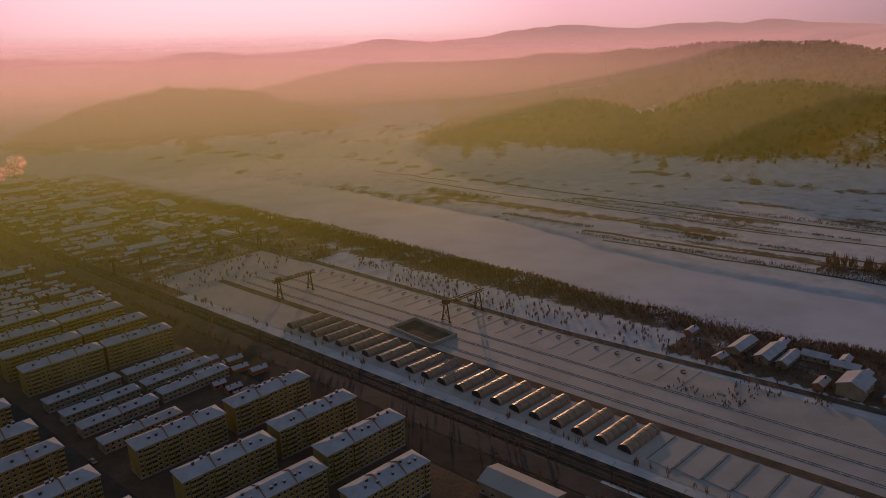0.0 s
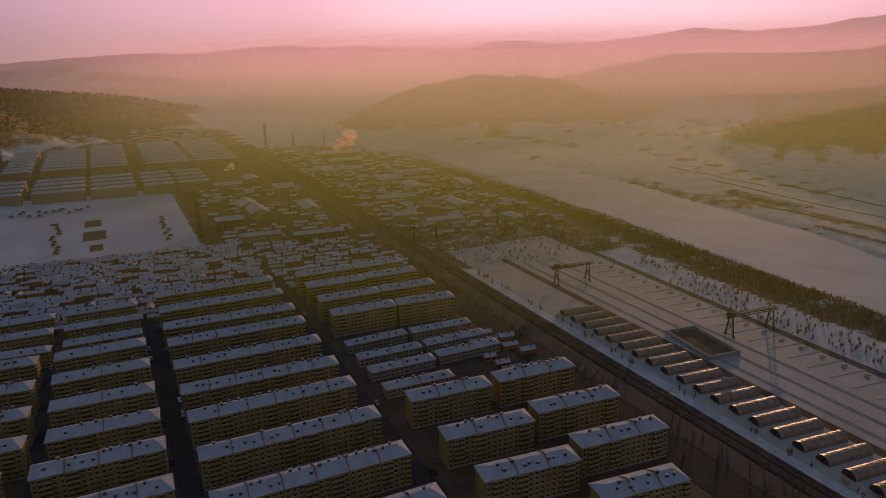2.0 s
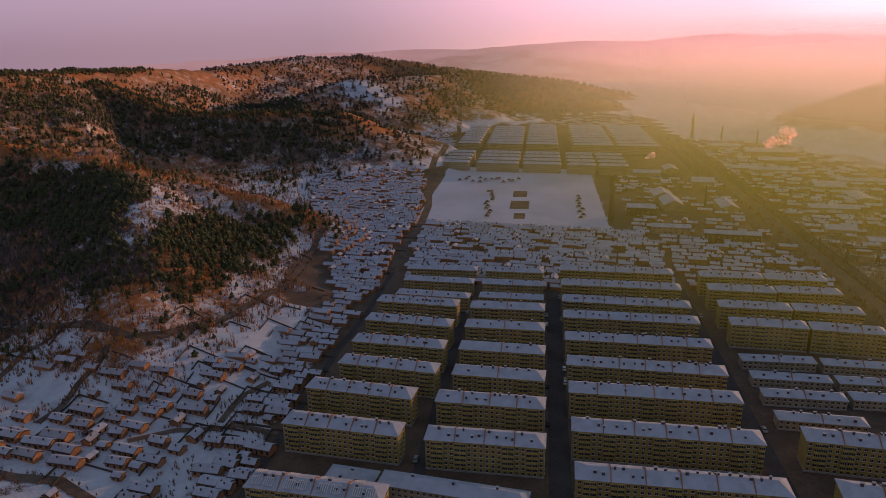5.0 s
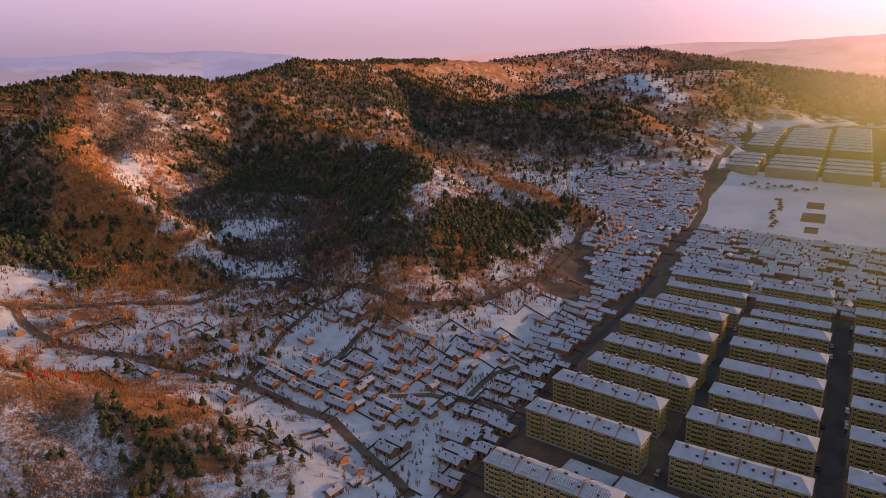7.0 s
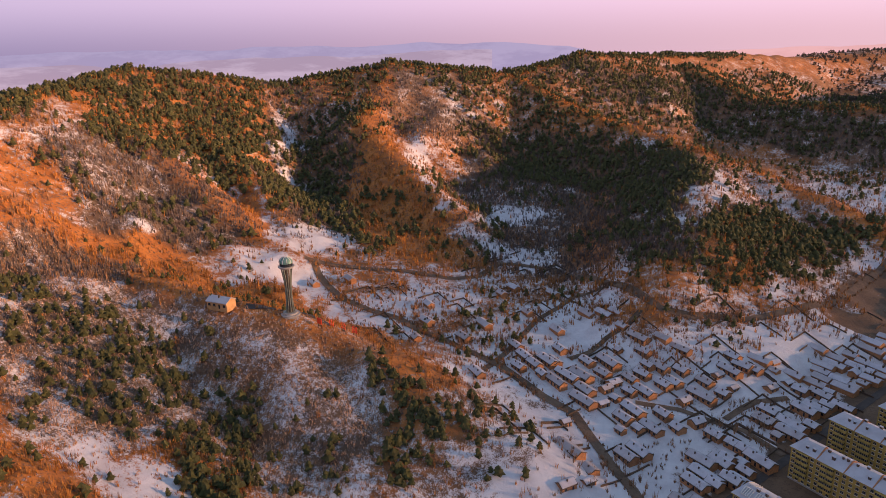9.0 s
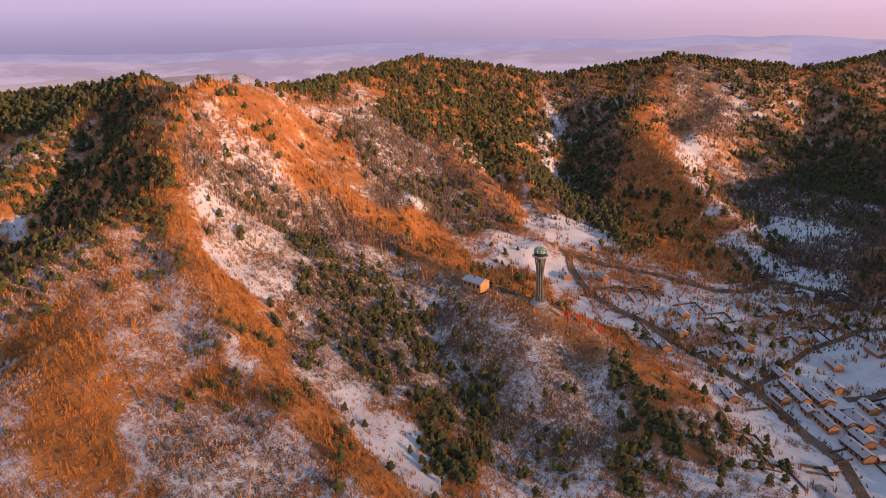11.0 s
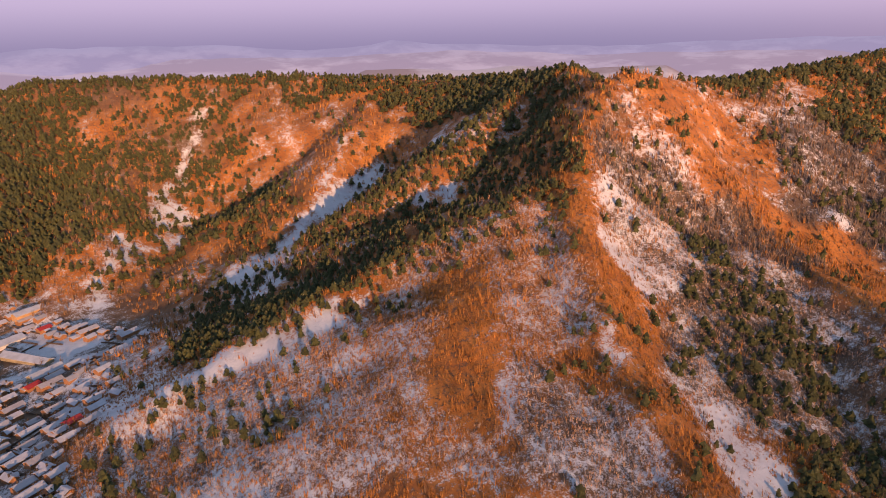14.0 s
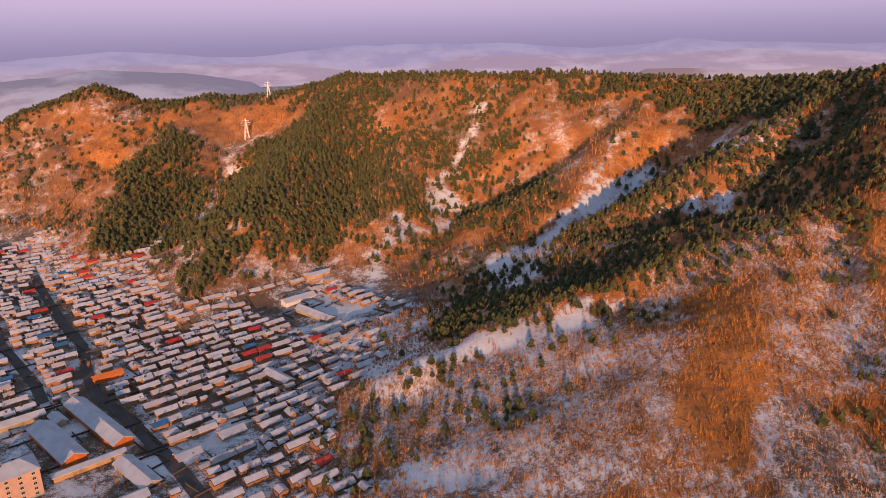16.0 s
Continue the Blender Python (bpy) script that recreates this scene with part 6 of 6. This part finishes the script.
# ---- the old town's larger houses ----
hall(296, -94, 50, 8, 3.2, 2.0, along_rail=True, wall=M_ORANGE, label="long school hall with orange gable and snowy roof", name="school_hall", category="school")
hall(290, -76, 37, 9, 3.2, 2.2, along_rail=True, wall=M_ORANGE, label="long school hall with orange gable and snowy roof", name="school_hall", category="school")
hall(266, -79, 26, 3, 2.2, 0.6, wall=M_ORANGE_PALE, label="low orange lean-to row under snow", name="lean_to", category="outbuilding")
hall(246, -88, 24, 7, 2.8, 1.6, along_rail=True, label="long low hall with a snowy roof beside the street")
hall(232, -76, 18, 5, 2.4, 1.2, label="low workshop with a snowy roof in the yard")
hall(312, -84, 10, 4, 2.2, 1.0, along_rail=True, label="low school outbuilding with a snowy roof")
hall(322, -68, 28, 5, 2.4, 1.2, label="low school wing with a snowy roof")
hall(243, -106, 9, 6, 4.0, 1.0, wall=M_ORANGE, label="bright orange two-storey house with a snowy roof", name="town_house", category="house")
hall(247, -126, 10, 6, 4.0, 1.2, wall=M_ORANGE_PALE, label="tan two-storey house with a snowy roof", name="town_house", category="house")
hall(340, -116, 13, 4.5, 2.4, 1.2, roof=M_ORANGE, wall=M_ORANGE, label="long low house with an orange roof and walls", name="town_house", category="house")
hall(280, -169, 18, 5, 2.4, 1.2, along_rail=True, label="low yellow-ended building with a snowy roof", wall=M_ORANGE_PALE, z=0.5)
hall(367, -240, 21, 7, 3.4, 1.5, label="long pale building with a row of windows under snow", wall=M_TRIM)
hall(338, -231, 30, 6, 3.0, 1.6, along_rail=True, label="long low building with a snowy roof at the valley mouth")
hall(314, -222, 16, 6, 3.0, 1.5, label="low building with a snowy roof at the valley mouth")
hall(380, -266, 17, 5, 2.8, 1.3, label="long low building with a snowy roof at the hill's foot", z=level(*grid(380, -266)), wall=M_ORANGE_PALE)


# ---- parked cars and lamps on the streets ----
def car(mat):
    ob = new("parked_car")
    b_ = Mesh()
    b_.prism([(-0.85, 0.35), (0.85, 0.35), (0.87, 0.8), (0.8, 0.95), (-0.8, 0.95), (-0.87, 0.8)], -2.1, 2.1)
    b_.prism([(-0.78, 0.95), (0.78, 0.95), (0.6, 1.45), (-0.6, 1.45)], -1.2, 1.0)
    part("body", b_, mat, ob)
    g = Mesh()
    g.prism([(-0.8, 1.0), (0.8, 1.0), (0.66, 1.36), (-0.66, 1.36)], -1.23, 1.03)
    part("glazing", g, M_DARK, ob)
    for px in (-1.3, 1.3):
        for py in (-0.8, 0.8):
            w = Mesh()
            n = 10
            w.v.extend((px + 0.32 * math.cos(i * math.tau / n), py + s, 0.32 + 0.32 * math.sin(i * math.tau / n)) for s in (-0.1, 0.1) for i in range(n))
            for i in range(n):
                j = (i + 1) % n
                w.f.append((i, j, n + j, n + i))
                w.m.append(0)
            w.f.extend([tuple(range(n)), tuple(range(2 * n - 1, n - 1, -1))])
            w.m.extend((0, 0))
            part("wheel", w, M_DARK, ob)
    return ob


rnd = random.Random(21)
for mat, what in ((M_TRIM, "small white parked car with dark windows"), (M_DARKWALL, "small dark parked car beside the street"), (M_CONCRETE, "small silver parked car beside the street")):
    c = tagged(car(mat), what, "car", "cars parked along the streets")
    places = [(rnd.uniform(-420, -150), rnd.choice((5.2, 13.5, 84.0, 92.5, -45.5, -41.0))) for _ in range(9)] + [(-186 - rnd.uniform(0, 10), -84 + rnd.uniform(0, 12)) for _ in range(2)]
    for i, (a, b) in enumerate(places):
        m4 = on_grid(a, b, 0.18, ALONG_V)
        if i:
            copy_thing(c, m4)
        else:
            c.matrix_world = m4


def street_lamp():
    ob = new("street_lamp")
    p = Mesh()
    p.tube([(0, 0, 0, 0.12), (0, 0, 8, 0.07)], 8)
    part("pole", p, M_STEEL, ob)
    a_ = Mesh()
    a_.beam((0, 0, 7.9), (1.6, 0, 8.3), 0.05)
    part("arm", a_, M_STEEL, ob)
    h = Mesh()
    h.box(1.4, -0.14, 8.2, 2.1, 0.14, 8.36)
    part("lamp_head", h, M_CONCRETE, ob)
    return tagged(ob, "slim dark street lamp beside the railway road", "street lamp", "lamps along the road")


first = street_lamp()
first.matrix_world = on_grid(-90, 203)
for i in range(1, 24):
    copy_thing(first, on_grid(-90 - 26 * i, 203))


# ---- yard fences ----
def fences():
    """Low brick and board fences round the yards."""
    rnd = random.Random(31)
    m = Mesh()

    def run(a0, b0, a1, b1, top):
        n = max(1, int(math.hypot(a1 - a0, b1 - b0) / 5))
        for i in range(n):
            p = grid(a0 + (a1 - a0) * i / n, b0 + (b1 - b0) * i / n)
            q = grid(a0 + (a1 - a0) * (i + 1) / n, b0 + (b1 - b0) * (i + 1) / n)
            z0, z1 = level(*p), level(*q)
            if max(z0, z1) > top:
                continue
            d = math.hypot(q[0] - p[0], q[1] - p[1]) or 1
            nx, ny = -(q[1] - p[1]) / d * 0.1, (q[0] - p[0]) / d * 0.1
            k = len(m.v)
            for (x, y), z in ((p, z0), (q, z1)):
                m.v.extend([(x - nx, y - ny, z - 0.3), (x + nx, y + ny, z - 0.3), (x + nx, y + ny, z + 0.85), (x - nx, y - ny, z + 0.85)])
            for f in ((0, 4, 7, 3), (5, 1, 2, 6), (3, 7, 6, 2), (0, 3, 2, 1), (4, 5, 6, 7)):
                m.f.append(tuple(k + j for j in f))
                m.m.append(0)

    for a0, a1, b0, b1, n, top in ((-335, -120, -330, -112, 110, 24), (125, 560, -265, -45, 320, 11), (-560, -150, -176, -107, 80, 8)):
        for _ in range(n):
            a, b = rnd.uniform(a0, a1), rnd.uniform(b0, b1)
            run(a, b, a + rnd.uniform(6, 16), b + rnd.uniform(-0.5, 0.5), top)
            if rnd.random() < 0.7:
                run(a, b, a + rnd.uniform(-0.5, 0.5), b + rnd.uniform(6, 22), top)
    tagged(new("yard_fence", m.data("yard_fence", M_EAVE)), "low brown brick and board fences between snowy yards", "fences", kind="stuff")


fences()


# ---- the distance ----
def far_range(line, fall, material_, seed, label):
    """A range of hills on the skyline: a crest line with sloping, uneven flanks."""
    xs, ys, zs = (np.array(c, float) for c in zip(*line))
    n, k = 90, 9
    at = np.linspace(0, len(line) - 1, n)
    cx, cy, cz = (np.interp(at, np.arange(len(line)), c) for c in (xs, ys, zs))
    r = np.hypot(cx, cy)
    v = []
    for i in range(n):
        ux, uy = cx[i] / r[i], cy[i] / r[i]
        for j in range(k):
            f = (j - 4) / 4
            out = f * (cz[i] + 60) / fall
            x, y = cx[i] + ux * out, cy[i] + uy * out
            rough = float(fbm(np.array(x + seed * 900.0), np.array(y), 420, 4, seed))
            z = (cz[i] + 60 + 0.32 * cz[i] * rough) * (1 - abs(f)) ** 1.15 - 60
            v.append((x, y, z))
    faces = [(i * k + j, i * k + j + 1, (i + 1) * k + j + 1, (i + 1) * k + j) for i in range(n - 1) for j in range(k - 1)]
    me = bpy.data.meshes.new("backdrop")
    me.from_pydata(v, [], faces)
    me.polygons.foreach_set("use_smooth", np.ones(len(faces), bool))
    me.update()
    me.materials.append(material_)
    tagged(new("backdrop", me), label, "distant hills", kind="structure")


def ring(b0, b1, reach, tops):
    """A crest line at one distance, between two bearings."""
    n = len(tops)
    return [(-math.sin(radians(b0 + (b1 - b0) * i / (n - 1))) * reach, math.cos(radians(b0 + (b1 - b0) * i / (n - 1))) * reach, z) for i, z in enumerate(tops)]


# each range glows in its haze colour, painted in as emission
far_range(ring(84, 232, 3500, (-50, 100, 126, 124, 120, 126, 120, 123, 130, 125, 131, 120, 117, 120, 126, 118)), 0.24, distance_material("far_hills_violet_haze", (0.34, 0.27, 0.45), 0.86), 2, "faint hills on the far horizon with violet haze painted in")
far_range(ring(100, 228, 3300, (96, 84, 92, 74, 92, 78, 96, 84, 90, 66, 84, 78, 84, 70)), 0.16, distance_material("hills_pale_violet_haze", (0.42, 0.30, 0.44), 0.72), 3, "snowy hills in the distance with pale violet haze painted in")
far_range(ring(136, 172, 2200, (-50, 66, 58, 70, 62, 68, -50)), 0.2, distance_material("hills_rose_haze", (0.40, 0.25, 0.30), 0.5), 4, "snowy hills behind the ridge with rose haze painted in")
far_range(ring(192, 224, 2000, (-50, 60, 88, 104, 92, 70, -50)), 0.2, distance_material("hills_blue_haze", (0.26, 0.22, 0.34), 0.62), 5, "wooded hills behind the town with blue haze painted in")
far_range(ring(-50, 30, 3500, (175, 190, 180, 187, 195, 188, 204, 179, 160, 139, 118, 125, 119)), 0.16, distance_material("far_hills_rose_haze", (1.15, 0.56, 0.56), 0.9), 6, "hills on the horizon below the sun with rose haze painted in")
far_range(ring(2, 92, 3500, (-50, 92, 134, 119, 134, 124, 130, 112, 109, 101, 84, 59, -50)), 0.16, distance_material("far_hills_pink_haze", (0.72, 0.36, 0.38), 0.88), 7, "hills on the far horizon with pink haze painted in")
far_range(ring(8, 74, 3000, (-50, 40, 86, 84, 92, 104, 80, 30, -50)), 0.16, distance_material("hills_pink_haze", (0.68, 0.34, 0.33), 0.72), 8, "hills up the valley with pink haze painted in")

# ---- evening haze over the river valley, imitated by flat translucent sheets ----
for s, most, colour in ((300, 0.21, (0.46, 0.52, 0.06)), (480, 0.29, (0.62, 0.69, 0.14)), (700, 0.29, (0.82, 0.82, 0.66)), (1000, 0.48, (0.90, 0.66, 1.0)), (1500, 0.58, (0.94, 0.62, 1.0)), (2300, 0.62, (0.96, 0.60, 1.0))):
    mat = veil_material("haze_sheet", colour, most, s, 2.0, 60.0, 112.0, 166.0 + 0.02 * s)
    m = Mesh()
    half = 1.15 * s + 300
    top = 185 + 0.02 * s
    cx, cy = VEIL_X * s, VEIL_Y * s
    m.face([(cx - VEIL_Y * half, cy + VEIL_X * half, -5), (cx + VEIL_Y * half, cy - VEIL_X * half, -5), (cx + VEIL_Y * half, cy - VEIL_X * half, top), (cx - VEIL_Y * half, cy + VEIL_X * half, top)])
    tagged(new("haze", m.data("haze", mat)), "upright translucent sheet standing in for golden evening haze over the valley", "haze", kind="structure")

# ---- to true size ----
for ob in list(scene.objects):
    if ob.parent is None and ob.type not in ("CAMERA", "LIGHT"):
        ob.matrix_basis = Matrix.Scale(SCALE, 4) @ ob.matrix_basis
